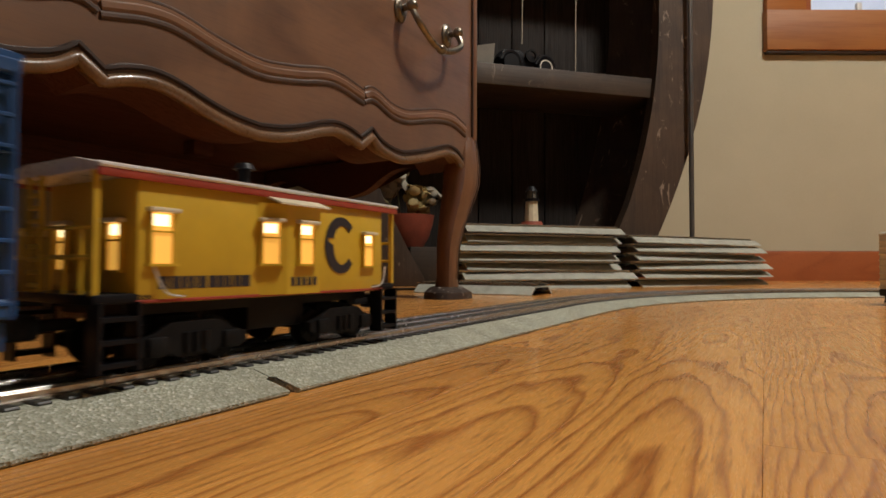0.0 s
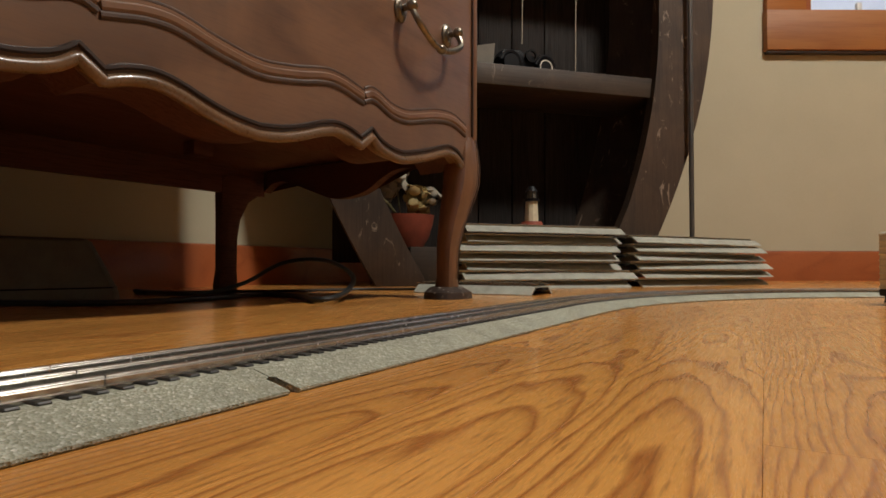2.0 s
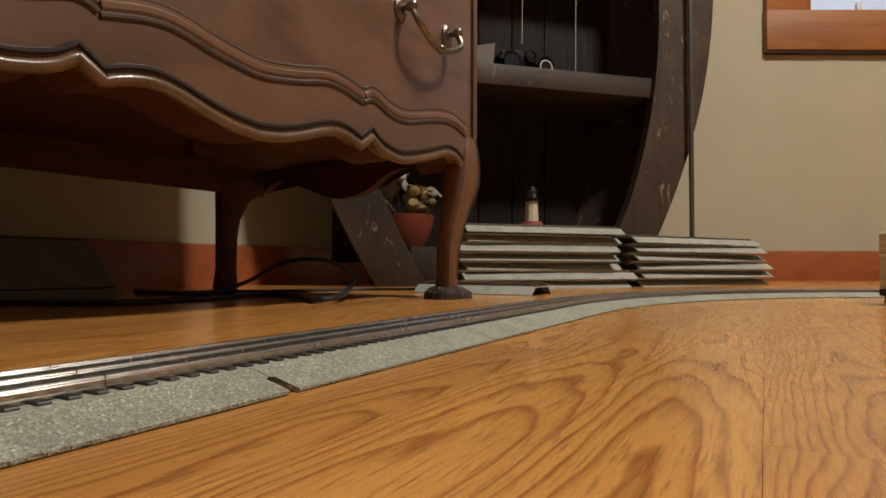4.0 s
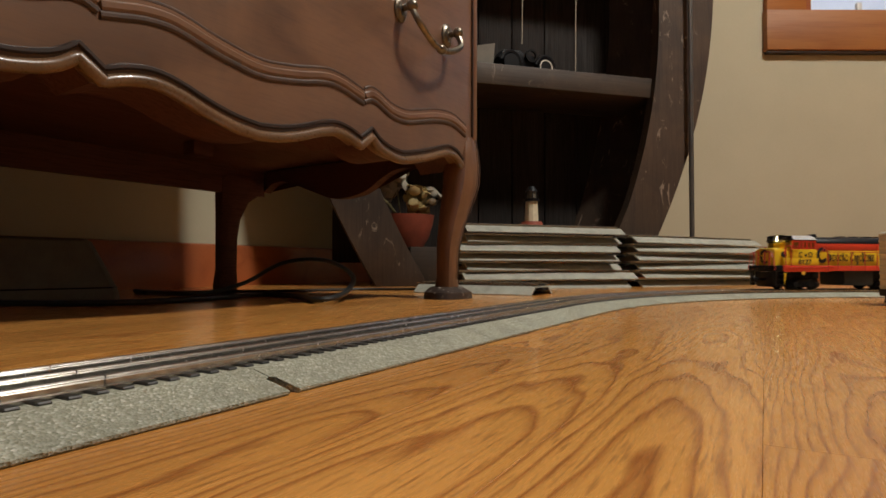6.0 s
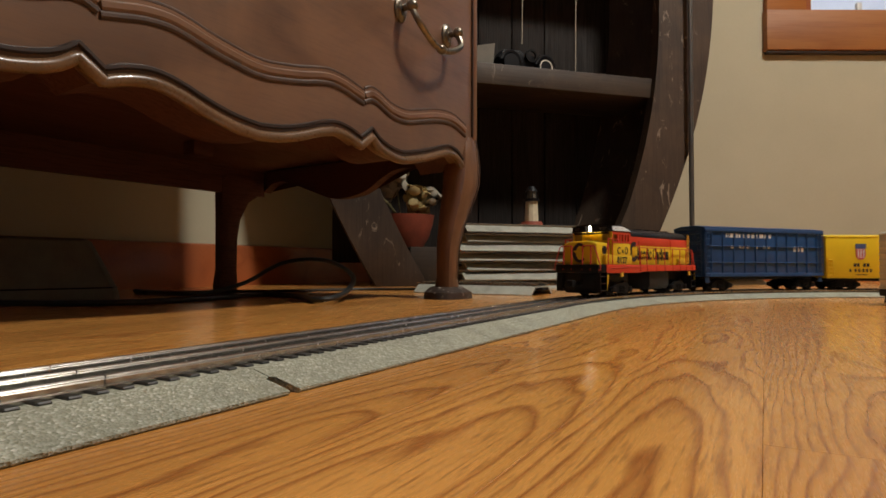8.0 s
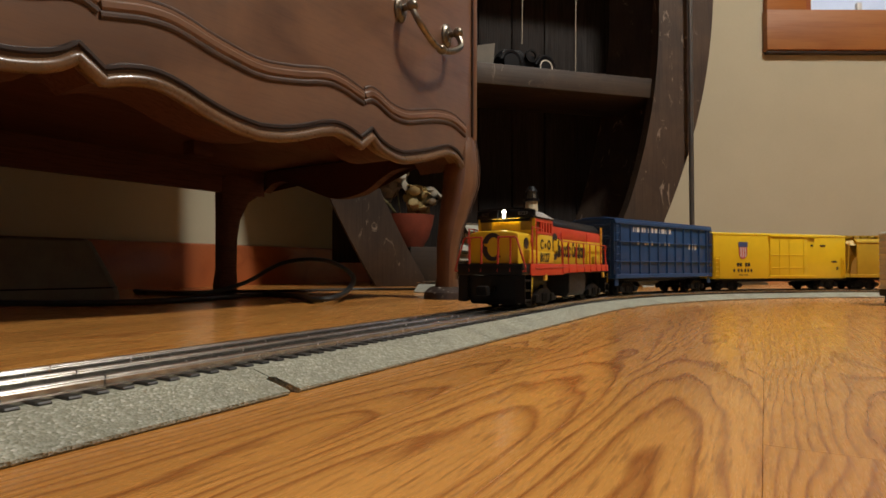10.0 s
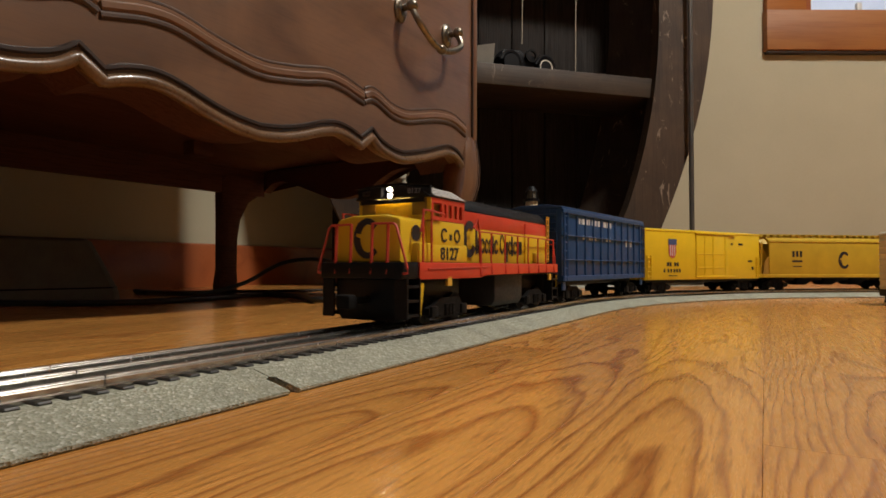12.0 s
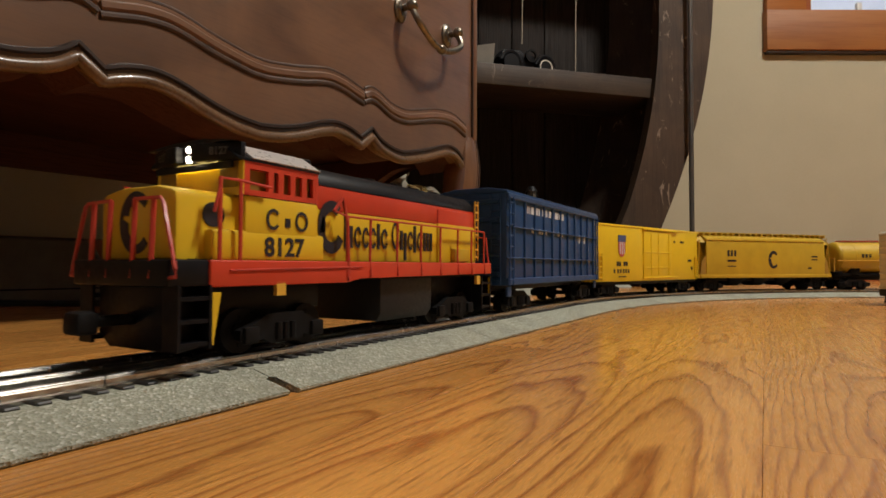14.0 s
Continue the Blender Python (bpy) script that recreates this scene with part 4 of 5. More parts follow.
        # front platform railing
        part("handrail", tube([(0.1240, s * 0.0250, 0.0325), (0.1240, s * 0.0340, 0.0332), (0.1238, s * 0.0335, 0.0360), (0.1235, s * 0.0255, 0.0605), (0.1233, s * 0.0235, 0.0622), (0.1232, s * 0.0080, 0.0625)], 0.0008, 6), WIRE, e, "red front railing")
        for yy in (0.0080, 0.0195):
            part("stanchion", tube([(0.1242, s * yy, 0.0325), (0.1232, s * yy, 0.0625)], 0.0010, 6), WIRE, e, "red front post")
        part("handrail", tube([(-0.128, s * 0.030, 0.034), (-0.129, s * 0.027, 0.058), (-0.128, s * 0.010, 0.060), (-0.128, s * 0.010, 0.036)], 0.0008, 6), WIRE, e, "red rear railing")
        ladder(e, -0.1135, s * 0.0272, 0.041, 0.084, 0.0045, 8, YWIRE)
    part("sill_edge", tube([(0.100, W + 0.0004, 0.0355), (0.020, W + 0.0004, 0.0368)], 0.0004, 6), WIRE, e, "raised sill edge")
    part("fuel_tank", slab([(-0.024, 0.0065), (0.024, 0.0065), (0.027, 0.011), (0.027, 0.030), (-0.027, 0.030), (-0.027, 0.011)], (-0.054, -0.002), "x", bevel=0.001), TANKGREY, e, "dull dark fuel tank")
    part("frame", box((0, 0, 0.0330), (0.228, 0.050, 0.006)), BLACK, e)
    # added black blocks fill the dark gap between sill and trucks
    for x in (0.066, -0.085):
        part("gear_housing", box((x, 0, 0.0235), (0.062, 0.034, 0.0130), 0.001), BLACK, e, "black block filling the gap above the truck")
    part("electrical_cabinet", box((-0.088, 0.0268, 0.0445), (0.020, 0.0060, 0.0085), 0.0006), OCHRE, e, "raised yellow cabinet")
    truck(e, 0.066, (0.019, -0.019), 0.0095)
    truck(e, -0.085, (0.019, -0.019), 0.0095)
    for x in (0.0735, -0.108):
        part("bracket", box((x, W - 0.001, 0.0275), (0.005, 0.002, 0.006)), YWIRE, e)
    coupler(e, 0.119, 1)
    coupler(e, -0.127, -1)
    return e


def ring_letter(x, y, z):
    bm = ring_c(0.0132, 0.0076, 50, 330, 0.0005, 24, 0.72)
    slab([(-0.0090, -0.0030), (-0.0045, -0.0030), (-0.0045, 0.0025), (-0.0060, 0.0060)], (0, 0.0006), "y", bm)
    bmesh.ops.transform(bm, matrix=Matrix.Translation((x, y, z)) @ Matrix.Rotation(math.pi, 4, "Z") @ Matrix.Translation((0, -0.0005, 0)), verts=bm.verts)
    return bm


def car_base(c, L, z0):
    part("underframe", box((0, 0, z0 - 0.002), (L * 0.96, 0.030, 0.006), 0.001), BLACK, c, "black underframe")
    for s in (1, -1):
        truck(c, s * (L / 2 - 0.036))
        coupler(c, s * (L / 2 - 0.004), s)


def blue_boxcar():
    c = thing("boxcar", "dark blue ribbed toy boxcar with white lettering bars", "freight car", group="blue boxcars")
    L, H, W, z0 = 0.252, 0.0985, 0.0320, 0.0220
    part("body", box((0, 0, (z0 + H) / 2), (L, 2 * W - 0.0028, H - z0), 0.0010), BLUE, c)
    part("roof", slab([(-W, H - 0.003), (W, H - 0.003), (W, H - 0.001), (0.016, H + 0.002), (-0.016, H + 0.002), (-W, H - 0.001)], (-L / 2 - 0.001, L / 2 + 0.001), "x", bevel=0.0006), BLUE, c)
    for s in (1, -1):
        y = s * (W - 0.0010)
        for k in range(11):
            x = -0.112 + 0.224 * k / 10
            part("rib", box((x, y, (z0 + H) / 2 + 0.001), (0.0024, 0.0026, H - z0 - 0.008), 0.0006, segments=1), BLUE, c)
        for z, h in ((z0 + 0.003, 0.0055), (0.0440, 0.0012), (0.0690, 0.0012), (H - 0.005, 0.0045)):
            part("side_rail", box((0, y + s * 0.0004, z), (L, 0.0032, h), 0.0006, segments=1), BLUE, c)
        yy = s * (W - 0.0012)
        row = [(0.082, 0.0022), (0.078, 0.0010), (0.0705, 0.0085), (0.061, 0.0040), (0.0555, 0.0030), (0.045, 0.0055), (0.037, 0.0040), (0.028, 0.0060), (0.0205, 0.0040), (0.010, 0.0080), (0.001, 0.0050), (-0.008, 0.0050)]
        part("lettering", bars([(s * x, w) for x, w in row], 0.0855, 0.0062, yy), WHITEINK, c, "white bars of lettering")
        part("lettering", bars([(s * x, 0.0045) for x in (0.071, 0.054, 0.047, 0.038, 0.020, 0.004, -0.006)], 0.0680, 0.0042, yy), WHITEINK, c, "small white bars of lettering")
        part("lettering", bars([(s * x, 0.0045) for x in (-0.062, -0.070, -0.079)], 0.0660, 0.0085, yy), WHITEINK, c, "small white bars of lettering")
        for e in (1, -1):
            ladder(c, e * (L / 2 - 0.005), s * (W + 0.0008), z0, H - 0.006, 0.0070, 8, BLUE, r=0.0008)
            part("sill_step", box((e * (L / 2 - 0.006), s * (W - 0.002), z0 - 0.005), (0.008, 0.0016, 0.008), 0.0005), BLUE, c)
    for e in (1, -1):
        for k in range(5):
            part("end_rib", box((e * (L / 2 + 0.0008), 0, z0 + 0.009 + 0.0145 * k), (0.0030, 0.050, 0.0040), 0.0010, segments=1), BLUE, c)
        ladder(c, e * (L / 2 + 0.0014), 0.022, z0, H - 0.004, 0.0080, 8, BLUE, "y", r=0.0008)
    car_base(c, L, z0)
    return c


def yellow_boxcar():
    c = thing("refrigerator_car", "golden yellow toy boxcar with plug door and shield emblem", "freight car")
    L, H, W, z0 = 0.274, 0.0890, 0.0320, 0.0185
    part("body", box((0, 0, (z0 + H) / 2), (L, 2 * W, H - z0), 0.0016), GOLDEN, c)
    part("roof", slab([(-W - 0.0006, H - 0.002), (W + 0.0006, H - 0.002), (W, H), (0.012, H + 0.003), (-0.012, H + 0.003), (-W, H)], (-L / 2 - 0.001, L / 2 + 0.001), "x", bevel=0.0005), GOLDEN, c)
    part("skirt", box((0, 0, z0 - 0.001), (L * 0.98, 0.058, 0.005)), BLACK, c)
    for s in (1, -1):
        y = s * W
        d = part("door", box((s * -0.012, y + s * 0.0006, 0.0535), (0.078, 0.0018, 0.062), 0.0008), GOLDEN, c, "yellow plug door")
        part("door_track", box((s * -0.020, y + s * 0.0014, 0.0860), (0.098, 0.0028, 0.0022), 0.0005), GOLDEN, c)
        part("door_track", box((s * -0.020, y + s * 0.0014, 0.0225), (0.098, 0.0028, 0.0022), 0.0005), GOLDEN, c)
        for x in (-0.030, 0.0, 0.020):
            part("door_bar", rod((s * -0.012 + x, y + s * 0.0018, 0.026), (s * -0.012 + x, y + s * 0.0018, 0.082), 0.00045, n=6), GOLDEN, d)
        for z in (0.036, 0.056):
            part("door_rib", box((s * -0.012, y + s * 0.0015, z), (0.074, 0.0012, 0.0016), 0.0004, segments=1), GOLDEN, d)
        sx = s * 0.080
        sh = slab([(sx - 0.008, 0.0690), (sx + 0.008, 0.0690), (sx + 0.008, 0.0560), (sx + 0.005, 0.0510), (sx, 0.0490), (sx - 0.005, 0.0510), (sx - 0.008, 0.0560)], (y + s * 0.0002, y + s * 0.0007), "y")
        em = part("emblem", sh, plain_cached("shield_red", (0.50, 0.10, 0.08)), c, "red and blue shield emblem")
        part("emblem_top", box((sx, y + s * 0.0007, 0.0720), (0.0175, 0.0006, 0.0080)), plain_cached("shield_blue", (0.06, 0.09, 0.22)), em, "blue top of the shield")
        part("emblem_bars", bars([(sx + k * 0.0044, 0.0016) for k in (-1, 0, 1)], 0.0600, 0.0150, y + s * 0.0007), WHITEINK, em, "white bars")
        part("lettering", bars([(sx + s * x, 0.0040) for x in (0.010, 0.0045, -0.006, -0.0115)], 0.0405, 0.0055, y + s * 0.0003), INK, c, "dark bars of lettering")
        part("lettering", bars([(sx + s * x, 0.0030) for x in (0.0175, 0.009, 0.003, -0.004, -0.010, -0.016)], 0.0315, 0.0050, y + s * 0.0003), INK, c, "dark bars of lettering")
        part("lettering", bars([(sx + s * x, 0.0085) for x in (0.004, -0.006)], 0.0245, 0.0012, y + s * 0.0003), INK, c, "thin dark bars")
        part("lettering", bars([(s * -0.085, 0.0110), (s * -0.062, 0.0050)], 0.0720, 0.0030, y + s * 0.0003), INK, c, "dark bars of lettering")
        part("lettering", bars([(s * -0.110, 0.0110)], 0.0460, 0.0028, y + s * 0.0003), INK, c, "dark bars of lettering")
        part("lettering", bars([(s * -0.117, 0.0045)], 0.0350, 0.0048, y + s * 0.0003), INK, c, "dark square mark")
        for e in (1, -1):
            ladder(c, e * (L / 2 - 0.007), s * (W + 0.0010), z0 + 0.002, z0 + 0.034, 0.0080, 5, GOLDEN)
    for e in (1, -1):
        ladder(c, e * (L / 2 + 0.0010), 0.020, z0, H - 0.004, 0.0080, 9, GOLDEN, "y")
        for k in range(4):
            part("end_rib", box((e * (L / 2 + 0.0006), -0.004, z0 + 0.012 + 0.015 * k), (0.0022, 0.044, 0.0035), 0.0008, segments=1), GOLDEN, c)
    car_base(c, L, z0)
    return c


CACHE = {}


def plain_cached(name, colour):
    if name not in CACHE:
        CACHE[name] = plain(name, colour, 0.5)
    return CACHE[name]


def hopper():
    c = thing("covered_hopper", "ochre yellow toy covered hopper with round dark emblem", "freight car")
    L, H, W, z0 = 0.316, 0.0870, 0.0315, 0.0200
    sec = [(-W, 0.030), (-W * 0.97, z0 + 0.003), (-W * 0.8, z0), (W * 0.8, z0), (W * 0.97, z0 + 0.003), (W, 0.030), (W, 0.074), (W * 0.92, 0.0815), (W * 0.55, H), (-W * 0.55, H), (-W * 0.92, 0.0815), (-W, 0.074)]
    part("body", slab(sec, (-0.138, 0.138), "x", bevel=0.0008), OCHRE, c)
    for e in (1, -1):
        bm = bmesh.new()
        a = [bm.verts.new((e * 0.1378, y, z)) for y, z in ((-0.029, 0.024), (0.029, 0.024), (0.030, 0.074), (0.017, H), (-0.017, H), (-0.030, 0.074))]
        b = [bm.verts.new((e * (0.120 if z < 0.05 else 0.152), y * 0.96, z)) for y, z in ((-0.029, 0.024), (0.029, 0.024), (0.030, 0.074), (0.017, H - 0.002), (-0.017, H - 0.002), (-0.030, 0.074))]
        for k in range(6):
            bm.faces.new((a[k], a[(k + 1) % 6], b[(k + 1) % 6], b[k]))
        bm.faces.new(b)
        part("slope_sheet", bm, OCHRE, c, "ochre sloping end")
        part("end_frame", slab([(-0.030, 0.0200), (0.030, 0.0200), (0.030, 0.0260), (-0.030, 0.0260)], (e * 0.138, e * 0.157), "x"), OCHRE, c)
        for s in (1, -1):
            part("end_post", rod((e * 0.154, s * 0.0285, 0.022), (e * 0.150, s * 0.0285, 0.078), 0.0013, n=8), OCHRE, c)
            part("gusset", slab([(e * 0.128, 0.026), (e * 0.150, 0.026), (e * 0.146, 0.046), (e * 0.128, 0.066)], (s * 0.0290, s * 0.0305), "y"), plain_cached("ochre_gusset", (0.36, 0.20, 0.03)), c, "brownish gusset plate")
        ladder(c, e * 0.1565, 0.018, 0.022, 0.086, 0.0080, 9, OCHRE, "y")
    for k in range(10):
        part("hatch", box((-0.126 + 0.028 * k, 0, H + 0.0015), (0.020, 0.016, 0.0030), 0.0008, segments=1), OCHRE, c)
    for s in (1, -1):
        part("roof_walk", box((0, s * 0.0200, H + 0.0028), (0.312, 0.0060, 0.0010)), OCHRE, c)
        for k in range(24):
            part("walk_bracket", box((-0.150 + 0.013 * k, s * 0.0200, H + 0.0005), (0.0020, 0.0070, 0.0040)), OCHRE, c)
        y = s * W
        part("roof_edge", tube([(-0.138, s * 0.0306, 0.0785), (0.138, s * 0.0306, 0.0785)], 0.0013, 6), OCHRE, c)
        part("emblem", moved(notched_ring(0.0140), Matrix.Translation((s * -0.012, y, 0.0485)) @ (Matrix.Rotation(math.pi, 4, "Z") if s > 0 else Matrix()) @ Matrix.Translation((0, -0.0005, 0))), INK, c, "dark round open-ring emblem")
        part("lettering", bars([(s * (0.083 + x), 0.0046) for x in (0.0075, 0, -0.0075)], 0.0580, 0.0095, y), INK, c, "dark bars of lettering")
        part("lettering", bars([(s * 0.083, 0.0200)], 0.0465, 0.0030, y), INK, c, "dark bars of lettering")
        part("lettering", bars([(s * 0.083, 0.0180)], 0.0380, 0.0016, y), INK, c, "thin dark bars")
        part("lettering", bars([(s * -0.112, 0.0150)], 0.0540, 0.0024, y), INK, c, "dark bars of lettering")
        part("lettering", bars([(s * -0.112, 0.0150)], 0.0490, 0.0020, y), INK, c, "dark bars of lettering")
        part("lettering", bars([(s * -0.100, 0.0080)], 0.0350, 0.0030, y), INK, c, "dark bars of lettering")
        part("side_sill", box((0, s * (W - 0.001), 0.0225), (0.300, 0.0030, 0.0050), 0.0006), OCHRE, c)
    for x in (-0.055, 0.0, 0.055):
        bm = loft([(x, 0, 0.0075, 0.010, 0.010), (x, 0, 0.0200, 0.024, 0.024)], 12, 6.0)
        part("discharge_bin", bm, BLACK, c, "black discharge bin")
    car_base(c, L, z0)
    return c


def moved(bm, m):
    bmesh.ops.transform(bm, matrix=m, verts=bm.verts)
    return bm


def tank_car():
    c = thing("tank_car", "ochre yellow toy tank car on a dark frame", "freight car")
    L = 0.250
    body = rod((-0.108, 0, 0.0530), (0.108, 0, 0.0530), 0.0270, n=32)
    ball((-0.108, 0, 0.0530), 0.0268, body, (0.35, 1, 1), 24)
    ball((0.108, 0, 0.0530), 0.0268, body, (0.35, 1, 1), 24)
    part("tank", body, OCHRE, c)
    for x in (-0.085, -0.03, 0.03, 0.085):
        part("band", rod((x - 0.0012, 0, 0.0530), (x + 0.0012, 0, 0.0530), 0.0275, n=32), OCHRE, c)
    part("dome", rod((0, 0, 0.078), (0, 0, 0.0870), 0.012, n=20), OCHRE, c)
    part("top_walk", box((0, 0, 0.0815), (0.200, 0.016, 0.0016)), RED, c, "red-brown walkway")
    part("frame", box((0, 0, 0.0240), (L, 0.040, 0.0070), 0.001), DARK, c, "dark frame")
    for e in (1, -1):
        part("saddle", box((e * 0.085, 0, 0.0300), (0.016, 0.042, 0.010), 0.001), DARK, c)
        part("end_deck", box((e * 0.119, 0, 0.0285), (0.016, 0.060, 0.0030), 0.0006), DARK, c)
        for s in (1, -1):
            part("end_railing", tube([(e * 0.124, s * 0.028, 0.028), (e * 0.124, s * 0.028, 0.052), (e * 0.124, 0, 0.052)], 0.0008, 6), YWIRE, c)
    for s in (1, -1):
        part("side_railing", tube([(-0.120, s * 0.0295, 0.0480), (0.120, s * 0.0295, 0.0480)], 0.0006, 6), YWIRE, c)
        part("lettering", bars([(s * (0.070 + x), 0.0035) for x in (0.006, 0, -0.006)], 0.0560, 0.0060, s * 0.0268, 0.0010), INK, c, "dark bars of lettering")
    car_base(c, L, 0.0205)
    return c


def caboose():
    c = thing("caboose", "ochre yellow toy bay-window caboose with lit windows and red roof edge", "caboose")
    L, H, W, z0 = 0.136, 0.0685, 0.0290, 0.0240
    part("body", box((-0.0013, 0, (z0 + H) / 2), (0.140, 2 * W, H - z0), 0.0010), OCHRE, c)
    bay = part("bay", slab([(0.0186, 0.0280), (0.0040, 0.0341), (-0.0165, 0.0341), (-0.0225, 0.0280), (-0.0225, -0.0280), (-0.0165, -0.0341), (0.0040, -0.0341), (0.0186, -0.0280)], (0.0250, 0.0640), "z"), OCHRE, c, "ochre bay with slanting ends", smooth=20)
    part("roof", slab([(-0.0305, H - 0.0005), (0.0305, H - 0.0005), (0.0300, H + 0.0022), (0.016, H + 0.0050), (-0.016, H + 0.0050), (-0.0300, H + 0.0022)], (-0.083, 0.083), "x", bevel=0.0005), SILVER, c, "pale silver roof")
    for s in (1, -1):
        part("roof_edge", box((0, s * 0.0303, H - 0.0006), (0.166, 0.0014, 0.0030), 0.0004), ROOFRED, c, "dark red roof edge")
        part("roof_rim", tube([(-0.083, s * 0.0306, H + 0.0016), (0.083, s * 0.0306, H + 0.0016)], 0.0010, 8), SILVER, c, "pale silver roof rim")
        y = s * W
        for x, z, w, h in ((0.0597, 0.0470, 0.0090, 0.0185), (-0.0586, 0.0455, 0.0085, 0.0165)):
            window(c, x, y, z, w, h, s)
        window(bay, -0.0072, s * 0.0341, 0.0470, 0.0095, 0.0180, s)
        slant = window(bay, 0, 0, 0.0470, 0.0085, 0.0180, s)
        slant.matrix_basis = Matrix.Translation((0.0108, s * 0.0314, 0)) @ Matrix.Rotation(-s * 0.398, 4, "Z")
        part("bay_roof", slab([(s * 0.0270, 0.0672), (s * 0.0385, 0.0632), (s * 0.0385, 0.0640), (s * 0.0270, 0.0682)], (-0.0185, 0.0120), "x"), CREAM, bay, "pale slanting bay roof")
        part("emblem", moved(notched_ring(0.0140), Matrix.Translation((-0.0370, y, 0.0475)) @ (Matrix.Rotation(math.pi, 4, "Z") if s > 0 else Matrix()) @ Matrix.Translation((0, -0.0005, 0))), INK, c, "dark round open-ring emblem")
        x = 0.0606 if s > 0 else -0.0606
        row = []
        for w in (0.0034, 0.0012, 0.0030, 0.0024, 0.0024, 0.0011, 0.0030, 0, 0.0034, 0.0028, 0.0026, 0.0011, 0.0028, 0.0044):
            if w:
                row.append((x - s * w / 2, w))
            x -= s * (w + 0.0008)
        part("lettering", bars([(0.0606 - (0.0606 - xx) * 0.92 if s > 0 else xx, w) for xx, w in row], 0.0312, 0.0046, y), INK, c, "dark bars of lettering")
        part("lettering", bars([(0.0005 - 0.0034 * k, 0.0022) for k in range(5)], 0.0305, 0.0038, s * 0.0342), INK, c, "dark bars of lettering")
        part("lower_edge", box((-0.0013, s * (W + 0.0002), z0 + 0.0008), (0.140, 0.0008, 0.0012), 0.0003), ROOFRED, c, "red lower edge")
        for e in (1, -1):
            part("grab_iron", tube(smooth_line([(e * (L / 2 - 0.012) - 0.005, y + s * 0.001, z0 + 0.002), (e * (L / 2 - 0.004) - 0.005, y + s * 0.002, z0 + 0.004), (e * (L / 2) - 0.005, y + s * 0.001, z0 + 0.013)], 4), 0.0004, 6), SILVER, c, "pale curved grab iron")
    for e in (1, -1):
        part("platform", box((e * 0.0725, 0, z0 + 0.0020), (0.021, 2 * W, 0.0035), 0.0006), BLACK, c, "black end platform")
        for s in (1, -1):
            part("end_post", box((e * 0.0820, s * 0.0275, 0.0480), (0.0018, 0.0022, 0.0430)), OCHRE, c)
            bm = bmesh.new()
            for k in range(3):
                box((e * 0.0750, s * 0.0275, 0.0045 + 0.0075 * k), (0.013, 0.0075, 0.0016), bm=bm)
            box((e * 0.0685, s * 0.0275, 0.0135), (0.0012, 0.0080, 0.0230), bm=bm)
            box((e * 0.0818, s * 0.0275, 0.0135), (0.0012, 0.0080, 0.0230), bm=bm)
            part("steps", bm, BLACK, c, "black platform steps")
            window(c, (0.0688 if e > 0 else -0.0714), s * 0.0170, 0.0440, 0.0085, 0.0170, e, end=True)
        rails = bmesh.new()
        for z in (0.0400, 0.0500):
            tube([(e * 0.0822, -0.027, z), (e * 0.0822, 0.027, z)], 0.0009, 6, rails)
        for k in range(5):
            tube([(e * 0.0822, -0.020 + 0.010 * k, 0.027), (e * 0.0822, -0.020 + 0.010 * k, 0.050)], 0.0007, 6, rails)
        part("end_railing", rails, OCHRE, c)
        ladder(c, e * 0.0832, -0.008, 0.028, H, 0.0090, 9, OCHRE, "y", r=0.0009)
    part("stack", rod((-0.010, -0.010, H), (-0.010, -0.010, H + 0.016), 0.0030, n=14), BLACK, c, "black smoke stack")
    part("stack_cap", rod((-0.010, -0.010, H + 0.016), (-0.010, -0.010, H + 0.019), 0.0055, 0.0040, 14), BLACK, c)
    part("tool_box", box((-0.004, 0, 0.0165), (0.034, 0.040, 0.0140), 0.001), BLACK, c)
    part("underframe", box((0, 0, z0 - 0.002), (L, 0.040, 0.0050)), BLACK, c, "black underframe")
    for s in (1, -1):
        truck(c, s * 0.043)
        coupler(c, s * 0.078, s)
    return c


def window(parent, x, y, z, w, h, s, end=False):
    """A lit window with a pale awning above it."""
    def place(a, d, zz, sa, sd, sz, bevel=0.0):
        return box((x + s * d, y + a, zz), (sd, sa, sz), bevel) if end else box((x + a, y + s * d, zz), (sa, sd, sz), bevel)
    p = part("window", place(0, 0.0002, z, w, 0.0008, h), LIT, parent, "window glowing warm yellow")
    for a in (-1, 1):
        part("window_frame", place(a * w / 2, 0.0006, z, 0.0010, 0.0016, h + 0.001), OCHRE, p)
    part("window_sill", place(0, 0.0010, z - h / 2 - 0.0003, w + 0.003, 0.0026, 0.0010), OCHRE, p)
    part("crossbar", place(0, 0.0006, z + h * 0.12, w, 0.0012, 0.0007), OCHRE, p)
    part("bulb_glow", place(0.0006, 0.0005, z + h * 0.34, w * 0.7, 0.0008, h * 0.22), BULB, p, "bright bulb behind the glass")
    part("awning", place(0, 0.0016, z + h / 2 + 0.0006, w + 0.0026, 0.0034, 0.0016, 0.0004), CREAM, p, "pale awning")
    return p

LOCO = locomotive()
BLUE_CAR = blue_boxcar()
YELLOW_CAR = yellow_boxcar()
HOPPER = hopper()
TANKER = tank_car()
TAIL_BLUE = copy_thing(BLUE_CAR, Matrix())
CABOOSE = caboose()
LOCO.scale = (1.035, 1, 1)
HOPPER.scale = (0.91, 1, 1)

# ---- stacked spare track by the bookcase ----


